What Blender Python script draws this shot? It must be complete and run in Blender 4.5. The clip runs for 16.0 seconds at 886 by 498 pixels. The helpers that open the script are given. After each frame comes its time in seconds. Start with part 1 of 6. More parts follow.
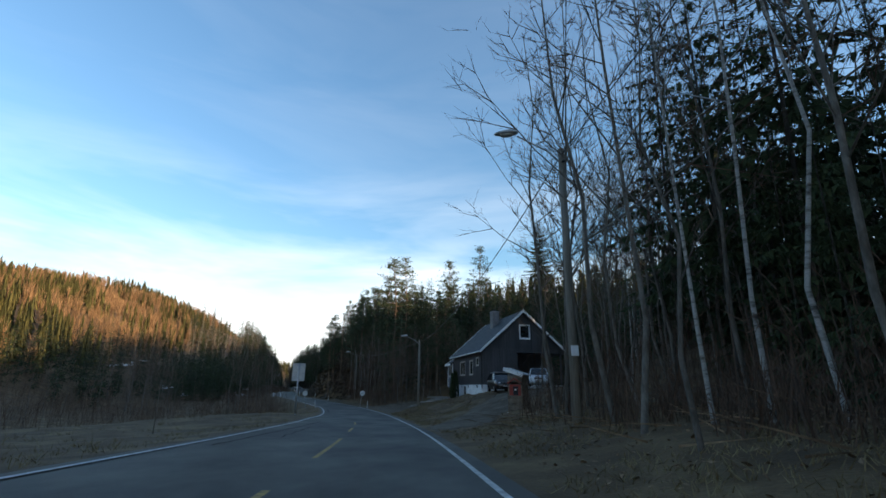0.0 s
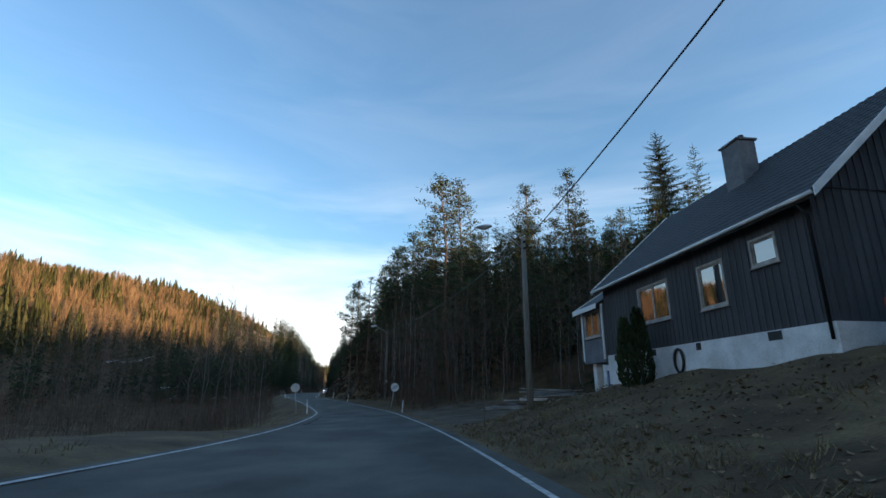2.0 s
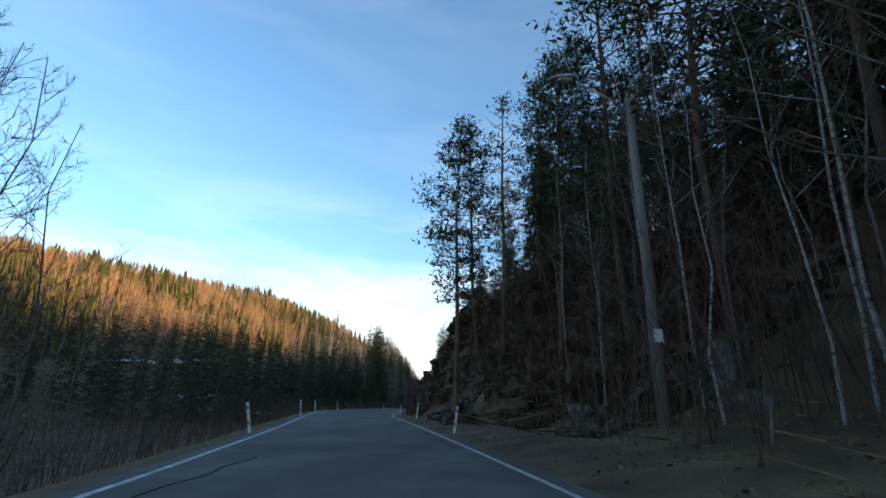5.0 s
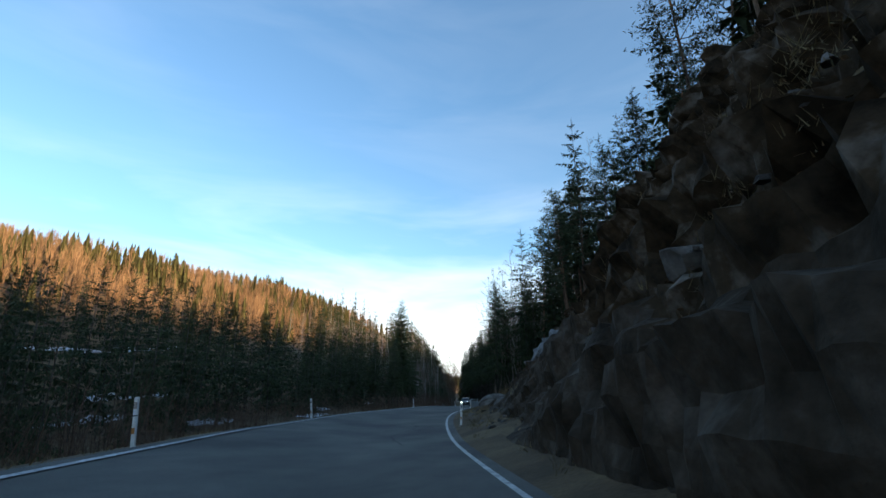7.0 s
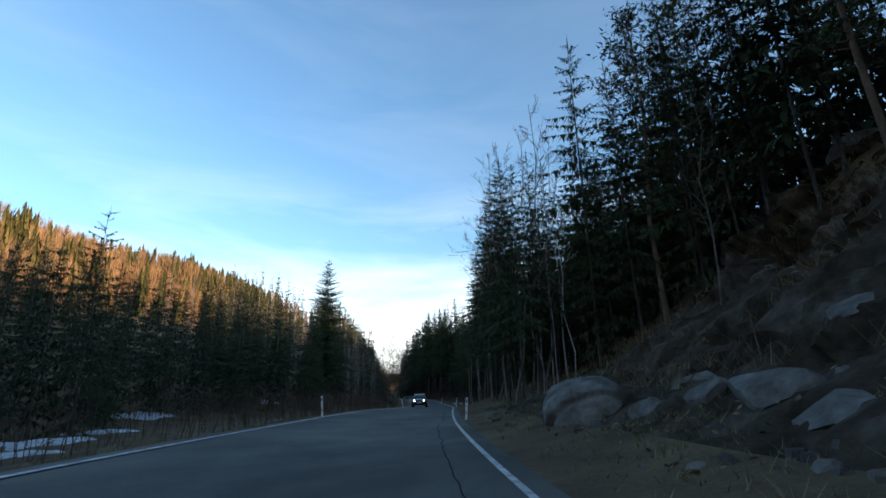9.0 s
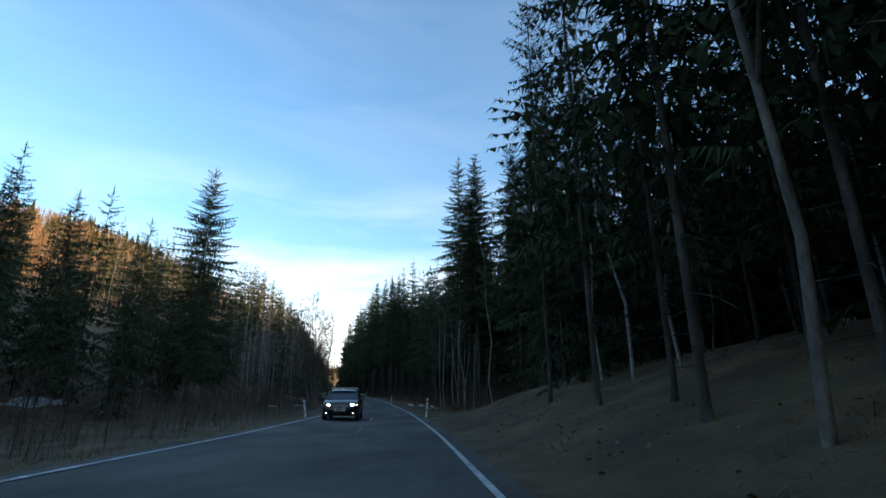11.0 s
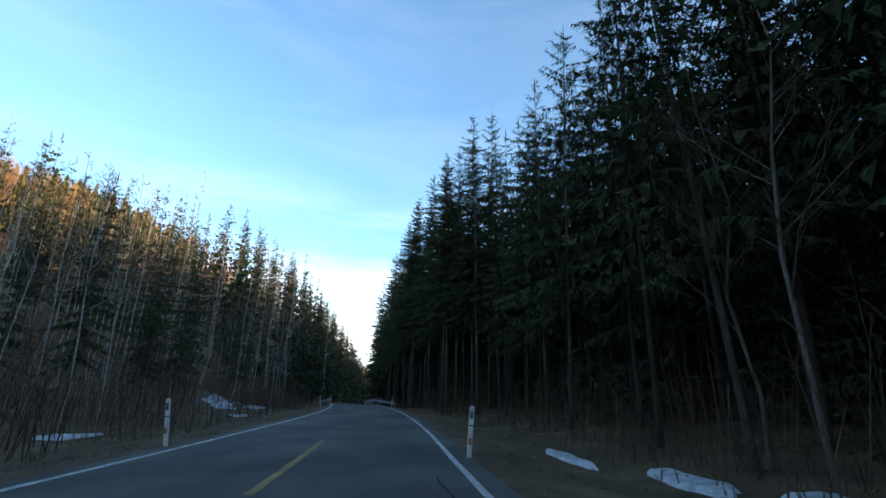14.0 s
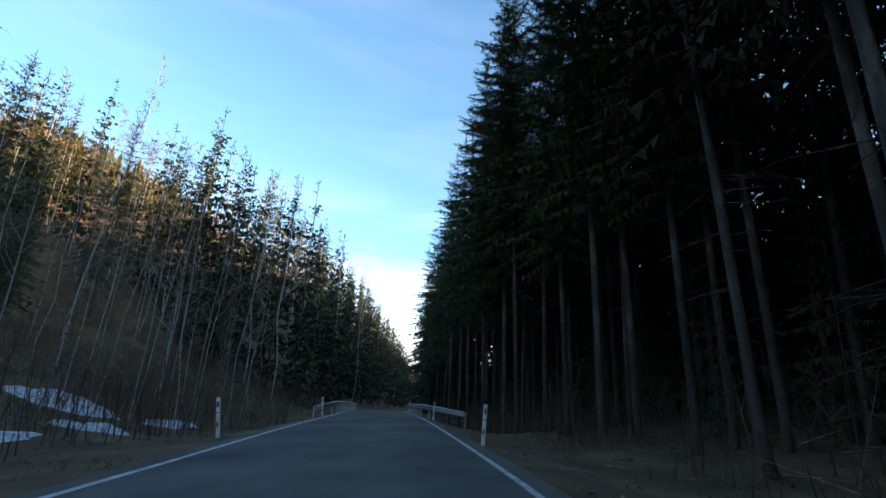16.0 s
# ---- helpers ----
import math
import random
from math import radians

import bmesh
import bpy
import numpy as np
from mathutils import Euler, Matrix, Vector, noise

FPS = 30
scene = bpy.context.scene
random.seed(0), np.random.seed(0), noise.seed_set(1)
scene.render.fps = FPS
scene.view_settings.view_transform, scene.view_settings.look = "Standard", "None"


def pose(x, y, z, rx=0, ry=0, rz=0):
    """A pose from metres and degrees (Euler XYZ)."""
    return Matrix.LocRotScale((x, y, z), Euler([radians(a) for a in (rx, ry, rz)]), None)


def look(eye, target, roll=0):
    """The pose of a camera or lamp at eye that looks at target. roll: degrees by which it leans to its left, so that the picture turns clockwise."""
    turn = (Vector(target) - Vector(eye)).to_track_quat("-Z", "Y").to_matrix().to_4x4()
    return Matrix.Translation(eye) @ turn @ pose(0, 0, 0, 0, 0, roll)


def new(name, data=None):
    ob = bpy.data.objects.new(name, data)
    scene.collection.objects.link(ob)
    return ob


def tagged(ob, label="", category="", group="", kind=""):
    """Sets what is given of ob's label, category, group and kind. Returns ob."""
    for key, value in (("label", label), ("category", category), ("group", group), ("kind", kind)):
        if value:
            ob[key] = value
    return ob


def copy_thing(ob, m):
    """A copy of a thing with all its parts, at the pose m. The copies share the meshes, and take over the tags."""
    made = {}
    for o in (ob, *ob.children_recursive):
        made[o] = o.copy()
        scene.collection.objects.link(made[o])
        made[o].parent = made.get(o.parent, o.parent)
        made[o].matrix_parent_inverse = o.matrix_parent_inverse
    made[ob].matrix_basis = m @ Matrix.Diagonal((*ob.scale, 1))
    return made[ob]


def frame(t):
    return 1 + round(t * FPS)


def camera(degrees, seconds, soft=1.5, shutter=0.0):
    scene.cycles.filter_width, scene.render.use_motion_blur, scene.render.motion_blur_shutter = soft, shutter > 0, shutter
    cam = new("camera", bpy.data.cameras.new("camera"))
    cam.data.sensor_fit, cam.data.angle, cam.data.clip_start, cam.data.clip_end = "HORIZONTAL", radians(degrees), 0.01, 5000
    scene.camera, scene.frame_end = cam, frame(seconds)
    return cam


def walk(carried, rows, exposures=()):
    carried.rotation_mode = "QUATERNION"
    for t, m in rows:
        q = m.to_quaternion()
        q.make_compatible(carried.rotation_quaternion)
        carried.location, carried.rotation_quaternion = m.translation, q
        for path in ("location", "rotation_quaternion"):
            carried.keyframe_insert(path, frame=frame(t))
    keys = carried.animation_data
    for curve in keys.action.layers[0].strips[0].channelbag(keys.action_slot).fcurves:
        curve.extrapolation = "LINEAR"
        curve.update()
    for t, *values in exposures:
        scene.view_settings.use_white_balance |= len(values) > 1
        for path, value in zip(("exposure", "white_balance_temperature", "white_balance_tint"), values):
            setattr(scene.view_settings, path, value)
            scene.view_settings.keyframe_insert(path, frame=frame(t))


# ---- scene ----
cam = camera(84.0, 16.0, soft=1.6)
PATH = [
    (0.0, pose(0.00, 0.00, 1.10, 105.80, -0.57, -0.00)),
    (0.5, pose(-0.91, 9.34, 0.77, 105.80, 0.24, 0.78)),
    (1.0, pose(-1.98, 18.75, 0.44, 105.97, 0.94, 1.79)),
    (1.5, pose(-3.23, 28.08, 0.13, 106.25, 0.53, 3.24)),
    (2.0, pose(-4.64, 37.18, -0.19, 106.10, -0.14, 4.89)),
    (2.5, pose(-6.27, 46.22, -0.43, 106.31, -0.16, 6.59)),
    (3.0, pose(-8.16, 55.00, -0.64, 106.46, 0.11, 8.31)),
    (3.5, pose(-10.37, 63.57, -0.75, 106.93, 0.04, 10.06)),
    (4.0, pose(-12.92, 72.10, -0.83, 106.76, 0.40, 12.24)),
    (4.5, pose(-15.76, 80.42, -0.84, 107.41, 0.12, 14.64)),
    (5.0, pose(-18.91, 88.68, -0.80, 108.09, -1.21, 16.42)),
    (5.5, pose(-22.30, 96.86, -0.72, 107.91, -0.79, 18.59)),
    (6.0, pose(-25.88, 105.02, -0.58, 107.74, -0.37, 19.15)),
    (6.5, pose(-29.56, 113.18, -0.47, 107.57, 0.05, 19.56)),
    (7.0, pose(-33.25, 121.37, -0.41, 107.40, 0.47, 19.30)),
    (7.5, pose(-36.85, 129.64, -0.40, 107.22, 0.88, 18.00)),
    (8.0, pose(-40.24, 138.02, -0.41, 107.47, 1.18, 16.02)),
    (8.5, pose(-43.31, 146.53, -0.26, 107.54, 0.94, 14.08)),
    (9.0, pose(-46.01, 155.14, -0.15, 107.03, 0.80, 12.00)),
    (9.5, pose(-48.38, 163.93, -0.06, 107.21, 1.48, 9.87)),
    (10.0, pose(-50.49, 172.83, 0.02, 107.03, 1.00, 8.14)),
    (10.5, pose(-52.38, 181.82, 0.10, 106.85, 0.52, 5.73)),
    (11.0, pose(-54.11, 190.89, 0.16, 106.67, 0.05, 6.06)),
    (11.5, pose(-55.76, 200.03, 0.15, 106.49, -0.43, 4.83)),
    (12.0, pose(-57.45, 209.27, 0.08, 106.31, -0.91, 5.54)),
    (12.5, pose(-59.31, 218.57, 0.05, 106.89, 0.47, 7.16)),
    (13.0, pose(-61.41, 227.77, 0.06, 107.29, 0.18, 8.59)),
    (13.5, pose(-63.71, 236.74, 0.11, 107.56, -0.23, 9.94)),
    (14.0, pose(-66.16, 245.53, 0.18, 107.88, -1.31, 11.40)),
    (14.5, pose(-68.74, 254.14, 0.36, 108.23, -2.26, 12.90)),
    (15.0, pose(-71.54, 262.71, 0.56, 108.34, -2.49, 14.29)),
    (15.5, pose(-74.54, 271.17, 0.74, 108.38, -2.98, 15.58)),
    (16.0, pose(-77.75, 279.63, 0.92, 107.86, -2.15, 16.93)),
]
walk(cam, PATH, exposures=[(0.0, 1.5), (1.5, 1.5), (3.0, 1.42), (4.0, 1.55), (5.0, 1.68), (7.5, 1.62), (9.5, 1.65), (12.0, 1.9), (16.0, 2.1)])

# ---- world, sun ----
SUN_AZ, SUN_EL = 108.0, 5.0      # degrees clockwise from +y, degrees up
world = bpy.data.worlds.new("sky")
scene.world = world
world.use_nodes = True


def build_sky():
    nt = world.node_tree
    nt.nodes.clear()
    out = nt.nodes.new("ShaderNodeOutputWorld")
    bg = nt.nodes.new("ShaderNodeBackground")
    sky = nt.nodes.new("ShaderNodeTexSky")
    sky.sky_type = "NISHITA"
    sky.sun_disc = False
    sky.sun_elevation, sky.sun_rotation = radians(SUN_EL), radians(SUN_AZ)
    sky.air_density, sky.dust_density, sky.ozone_density = 1.0, 0.5, 3.2
    co = nt.nodes.new("ShaderNodeTexCoord")
    mp = nt.nodes.new("ShaderNodeMapping")
    mp.inputs["Scale"].default_value = (1.0, 1.0, 5.5)
    mp.inputs["Rotation"].default_value = (0.0, radians(6), radians(30))
    no = nt.nodes.new("ShaderNodeTexNoise")
    no.inputs["Scale"].default_value, no.inputs["Detail"].default_value = 1.5, 5.0
    no.inputs["Roughness"].default_value, no.inputs["Distortion"].default_value = 0.56, 0.5
    ramp = nt.nodes.new("ShaderNodeValToRGB")
    ramp.color_ramp.elements[0].position, ramp.color_ramp.elements[1].position = 0.46, 0.78
    sep = nt.nodes.new("ShaderNodeSeparateXYZ")
    low = nt.nodes.new("ShaderNodeMapRange")          # more cloud towards the horizon
    low.inputs["From Min"].default_value, low.inputs["From Max"].default_value = 0.06, 0.42
    low.inputs["To Min"].default_value, low.inputs["To Max"].default_value = 1.0, 0.06
    bank = nt.nodes.new("ShaderNodeMapRange")         # the bank of cloud low down
    bank.inputs["From Min"].default_value, bank.inputs["From Max"].default_value = 0.10, 0.30
    bank.inputs["To Min"].default_value, bank.inputs["To Max"].default_value = 0.55, 0.0
    add = nt.nodes.new("ShaderNodeMath")
    add.operation = "ADD"
    add.use_clamp = True
    mul = nt.nodes.new("ShaderNodeMath")
    mul.operation = "MULTIPLY"
    mix = nt.nodes.new("ShaderNodeMix")
    mix.data_type = "RGBA"
    mix.inputs["B"].default_value = (4.0, 4.0, 4.0, 1)
    L = nt.links.new
    L(co.outputs["Generated"], mp.inputs["Vector"])
    L(mp.outputs["Vector"], no.inputs["Vector"])
    L(no.outputs["Fac"], add.inputs[0])
    L(co.outputs["Generated"], sep.inputs[0])
    L(sep.outputs["Z"], low.inputs["Value"])
    L(sep.outputs["Z"], bank.inputs["Value"])
    small = nt.nodes.new("ShaderNodeMath")
    small.operation = "MULTIPLY"
    small.inputs[1].default_value = 0.42
    L(bank.outputs["Result"], small.inputs[0])
    L(small.outputs[0], add.inputs[1])
    L(add.outputs[0], ramp.inputs["Fac"])
    L(ramp.outputs["Color"], mul.inputs[0])
    L(low.outputs["Result"], mul.inputs[1])
    tint = nt.nodes.new("ShaderNodeMix")
    tint.data_type, tint.blend_type = "RGBA", "MULTIPLY"
    tint.inputs["Factor"].default_value = 1.0
    tint.inputs["B"].default_value = (1.60, 1.38, 1.23, 1)
    L(sky.outputs["Color"], tint.inputs["A"])
    L(mul.outputs[0], mix.inputs["Factor"])
    L(tint.outputs["Result"], mix.inputs["A"])
    L(mix.outputs["Result"], bg.inputs["Color"])
    bg.inputs["Strength"].default_value = 0.15
    L(bg.outputs[0], out.inputs["Surface"])


build_sky()
sun = new("sun", bpy.data.lights.new("sun", "SUN"))
sun.data.energy, sun.data.angle, sun.data.color = 3.6, radians(0.5), (1.0, 0.70, 0.40)
sun.matrix_world = look((0, 0, 0), (-math.sin(radians(SUN_AZ)) * math.cos(radians(SUN_EL)), -math.cos(radians(SUN_AZ)) * math.cos(radians(SUN_EL)), -math.sin(radians(SUN_EL))))

# ---- the plan ----
# centre of the road: x, y, z
ROAD = [
    (10.2, -112.4, 3.00),
    (6.3, -75.0, 2.00),
    (2.3, -37.6, 1.00),
    (0.4, -18.9, 0.50),
    (-1.6, -0.2, 0.00),
    (-3.6, 18.6, -0.66),
    (-6.2, 36.9, -1.29),
    (-9.7, 54.6, -1.74),
    (-14.5, 71.6, -1.93),
    (-20.4, 88.1, -1.90),
    (-27.4, 104.4, -1.68),
    (-34.7, 120.7, -1.51),
    (-41.7, 137.4, -1.51),
    (-47.6, 154.7, -1.25),
    (-52.1, 172.5, -1.08),
    (-55.7, 190.6, -0.94),
    (-59.0, 209.0, -1.02),
    (-63.0, 227.4, -1.04),
    (-67.7, 245.1, -0.92),
    (-73.1, 262.2, -0.54),
    (-79.3, 279.1, -0.18),
    (-87.1, 297.5, 0.22),
    (-97.0, 320.4, 0.37),
    (-112.0, 357.5, 0.07),
    (-130.6, 414.5, -0.53),
    (-163.6, 529.9, -1.53),
    (-243.8, 819.0, -2.53),
]

TURN = radians(15.5)
AX, BX = np.array([-math.sin(TURN), math.cos(TURN)]), np.array([math.cos(TURN), math.sin(TURN)])
_RU = np.array([AX @ q[:2] for q in ROAD])
_RW = np.array([BX @ q[:2] for q in ROAD])
_RZ = np.array([q[2] for q in ROAD])
_MW, _MZ = np.gradient(_RW, _RU), np.gradient(_RZ, _RU)


def _curve(u, val, slope):
    u = min(max(u, _RU[0]), _RU[-1])
    i = int(min(max(np.searchsorted(_RU, u) - 1, 0), len(_RU) - 2))
    h = _RU[i + 1] - _RU[i]
    f = (u - _RU[i]) / h
    return ((2 * f ** 3 - 3 * f * f + 1) * val[i] + (f ** 3 - 2 * f * f + f) * h * slope[i]
            + (3 * f * f - 2 * f ** 3) * val[i + 1] + (f ** 3 - f * f) * h * slope[i + 1])


def table(u, rows, col):
    return float(np.interp(u, [r[0] for r in rows], [r[col] for r in rows]))


# edge lines: along, right, left, lift of the left edge
EDGES = [(-120, 3.1, -3.3, .2), (0, 3.1, -3.3, .2), (40, 3.5, -3.35, .25), (55, 3.9, -3.0, .08), (72, 4.35, -2.05, 0), (80, 4.6, -1.6, 0), (97, 4.1, -1.85, 0),
         (107, 3.8, -2.1, .1), (128, 3.2, -3.0, .3), (141, 2.95, -3.35, .42), (152, 2.95, -3.35, .35), (168, 3.0, -3.25, .22), (223, 2.6, -3.25, .1), (264, 2.75, -2.6, 0),
         (298, 3.45, -1.75, -.05), (320, 3.6, -1.3, -.05), (340, 3.5, -1.6, 0), (900, 3.2, -3.0, 0)]


def road_z(u, d):
    z = _curve(u, _RZ, _MZ)
    if d < 0:
        z += table(u, EDGES, 3) * min(-d / 3.3, 1.0)
    return z


# height of the ground over the road, section by section: along, then at each distance
DR = [0.35, 1.2, 3, 5, 9, 13, 19, 32, 57, 87, 140, 400, 2500]
RIGHT = [
    (-120, -.02, .05, .4, .8, 1.7, 2.6, 4, 7, 12, 15, 13, 6, 0),
    (14, -.02, .05, .4, .7, 1.4, 2.4, 4, 7, 12, 15, 13, 6, 0),
    (28, -.02, .05, .25, .5, 1.6, 3.0, 5, 8, 12, 15, 13, 6, 0),
    (36, -.02, .1, .4, .9, 2.0, 2.6, 3.2, 5, 9, 13, 13, 6, 0),
    (48, -.02, .1, .5, 1.1, 2.45, 2.6, 2.8, 4.5, 9, 13, 13, 6, 0),
    (58, -.02, .1, .6, 1.25, 2.1, 2.3, 2.5, 4.3, 9, 13, 13, 6, 0),
    (62, -.02, .05, .15, .35, 1.1, 1.4, 1.6, 4, 9, 13, 13, 6, 0),
    (66, -.02, 0, .1, .25, .8, 1.1, 1.3, 4, 10, 15, 14, 6, 0),
    (77, -.02, 0, .05, .1, .4, .7, 1.6, 5, 12, 17, 16, 6, 0),
    (86, -.02, .05, .1, .4, 1.2, 2.5, 5, 9, 15, 20, 18, 6, 0),
    (100, -.02, .1, .4, .9, 3, 6, 9, 13, 17, 24, 22, 6, 0),
    (111, -.02, .1, .4, 1.2, 7.5, 10.3, 11.5, 14, 18, 26, 24, 6, 0),
    (120, -.02, .1, 1.8, 6.0, 9.8, 11, 12.5, 15, 19, 26, 25, 6, 0),
    (128, -.02, .35, 5.0, 7.5, 10.0, 11.5, 13, 15, 19, 27, 26, 6, 0),
    (140, -.02, .25, .8, 5.2, 11.5, 14.5, 16.5, 19, 22, 27, 26, 6, 0),
    (151, -.02, .2, .7, 2.2, 6.9, 12.0, 16.5, 19, 22, 27, 26, 6, 0),
    (162, -.02, .15, .6, 1.7, 6.2, 11.0, 16, 19, 22, 27, 26, 6, 0),
    (176, -.02, .1, .5, 1.3, 4.2, 8.2, 13, 17, 21, 27, 26, 6, 0),
    (192, -.02, .05, .5, 1.1, 2.3, 3.7, 6, 10, 17, 27, 27, 6, 0),
    (208, -.02, .05, .6, 1.3, 2.6, 3.4, 4.6, 7, 16, 28, 28, 6, 0),
    (224, -.02, .05, .5, 1.2, 2.5, 3.1, 4, 6, 15, 29, 29, 6, 0),
    (236, -.02, 0, 0, .1, .6, 1.4, 2.8, 5, 15, 30, 30, 6, 0),
    (255, -.02, -.1, -.45, -.3, .2, .8, 2.2, 5, 16, 31, 31, 6, 0),
    (275, -.02, -.1, -.3, -.1, .3, .9, 2.2, 5, 17, 32, 32, 6, 0),
    (310, -.02, -.1, -.3, -.1, .4, 1.0, 2.4, 5, 17, 32, 32, 6, 0),
    (325, -.02, -.3, -1.2, -1.5, -1.0, .2, 2, 5, 17, 32, 32, 6, 0),
    (345, -.02, -.1, -.3, 0, .6, 1.2, 2.4, 5, 17, 32, 32, 6, 0),
    (900, -.02, 0, .2, .5, 1, 2, 4, 7, 14, 28, 28, 6, 0)]
DL = [0.35, 1.2, 3, 6, 10, 17, 28, 45, 70, 100, 140, 190, 260, 600, 2500]
LEFT = [
    (-120, -.02, -.05, -.2, -.4, -.6, -.8, -1, -1.2, -1, 7, 21, 34, 42, 30, 10),
    (30, -.02, -.05, -.2, -.3, -.5, -.7, -.9, -1.0, -.5, 8, 22, 35, 42, 30, 10),
    (43, -.02, .2, .35, .25, -.1, -.6, -1.1, -1.4, 0, 9, 23, 36, 43, 30, 10),
    (54, -.02, .1, .2, .1, -.4, -1.0, -1.5, -1.6, 0, 9, 24, 37, 44, 30, 10),
    (66, -.02, -.05, -.3, -.8, -1.5, -2.2, -2.5, -2, 1, 10, 25, 38, 44, 30, 10),
    (85, -.02, -.1, -.7, -1.8, -2.6, -3.0, -3.0, -2, 3, 12, 27, 40, 45, 30, 10),
    (120, -.02, -.1, -.7, -1.8, -2.6, -3.0, -3.0, -1, 5, 15, 30, 42, 47, 30, 10),
    (150, -.02, -.1, -.6, -1.4, -2, -2.2, -1.8, 1, 9, 20, 33, 43, 48, 30, 10),
    (190, -.02, -.1, -.4, -.8, -1.0, -.9, .6, 5, 13, 25, 36, 45, 50, 30, 10),
    (230, -.02, -.05, -.2, -.4, -.6, -.3, 2, 8, 17, 29, 38, 46, 51, 34, 10),
    (262, -.02, -.1, -.4, -.6, -.4, .6, 4, 11, 21, 34, 44, 51, 55, 36, 10),
    (300, -.02, -.1, -.4, -.4, .2, 2.0, 6, 14, 25, 39, 50, 57, 61, 40, 10),
    (325, -.02, -.3, -1.2, -1.4, -.8, 1.2, 6, 15, 27, 41, 53, 60, 64, 42, 10),
    (345, -.02, -.1, -.3, 0, 1.5, 5, 13, 22, 32, 43, 55, 62, 66, 44, 10),
    (400, -.02, 0, .3, 1, 3, 12, 24, 35, 47, 57, 66, 68, 72, 48, 10),
    (450, -.02, 0, .3, 1.5, 6, 19, 32, 43, 54, 66, 77, 80, 84, 55, 10),
    (540, -.02, 0, .4, 2, 7, 20, 34, 46, 58, 72, 85, 88, 92, 60, 10),
    (700, -.02, 0, .4, 2, 7, 18, 29, 40, 54, 72, 92, 99, 102, 70, 10),
    (950, -.02, 0, .4, 2, 8, 20, 32, 44, 58, 80, 105, 112, 115, 80, 10)]
_RT, _LT = np.array(RIGHT, float), np.array(LEFT, float)


def _profile(u, e, rows, knots):
    i = int(min(max(np.searchsorted(rows[:, 0], u) - 1, 0), len(rows) - 2))
    f = min(max((u - rows[i, 0]) / (rows[i + 1, 0] - rows[i, 0]), 0), 1)
    f = f * f * (3 - 2 * f)
    row = rows[i, 1:] * (1 - f) + rows[i + 1, 1:] * f
    return float(np.interp(e, knots, row))


def ridge(u, z):
    """Rise of the valley's end over ground of height z."""
    far = min(max((u - 860) / 420, 0), 1)
    return max(0, 46 - max(z, 0)) * far * far * (3 - 2 * far)


def ground(u, d):
    """Height of the ground at u along, d to the right of the road's centre."""
    er, el = table(u, EDGES, 1), table(u, EDGES, 2)
    if d > er:
        e = d - er
        z = road_z(u, er) + _profile(u, e, _RT, DR)
    elif d < el:
        e = el - d
        z = road_z(u, el) + _profile(u, e, _LT, DL)
    else:
        return road_z(u, d) - 0.06 + ridge(u, 0.0)
    z += ridge(u, z)
    rough = min(max((e - 0.5) / 6, 0), 1)
    q = Vector((u, d, 0))
    z += rough * (0.22 * noise.noise(q * 0.35) + 0.10 * noise.noise(q * 1.1))
    if e > 15:
        z += min((e - 15) / 60, 1) * 2.4 * noise.noise(q * 0.035 + Vector((7, 3, 0)))
    return z


def at(u, d, z=None):
    """World place; z above the ground there."""
    w = _curve(u, _RW, _MW) + d
    q = AX * u + BX * w
    return Vector((q[0], q[1], ground(u, d) + (z or 0.0)))


def heading(u):
    """Turn about z of the road's way at u, in degrees."""
    a, b = at(u - 1, 0), at(u + 1, 0)
    return math.degrees(math.atan2(-(b.x - a.x), b.y - a.y))


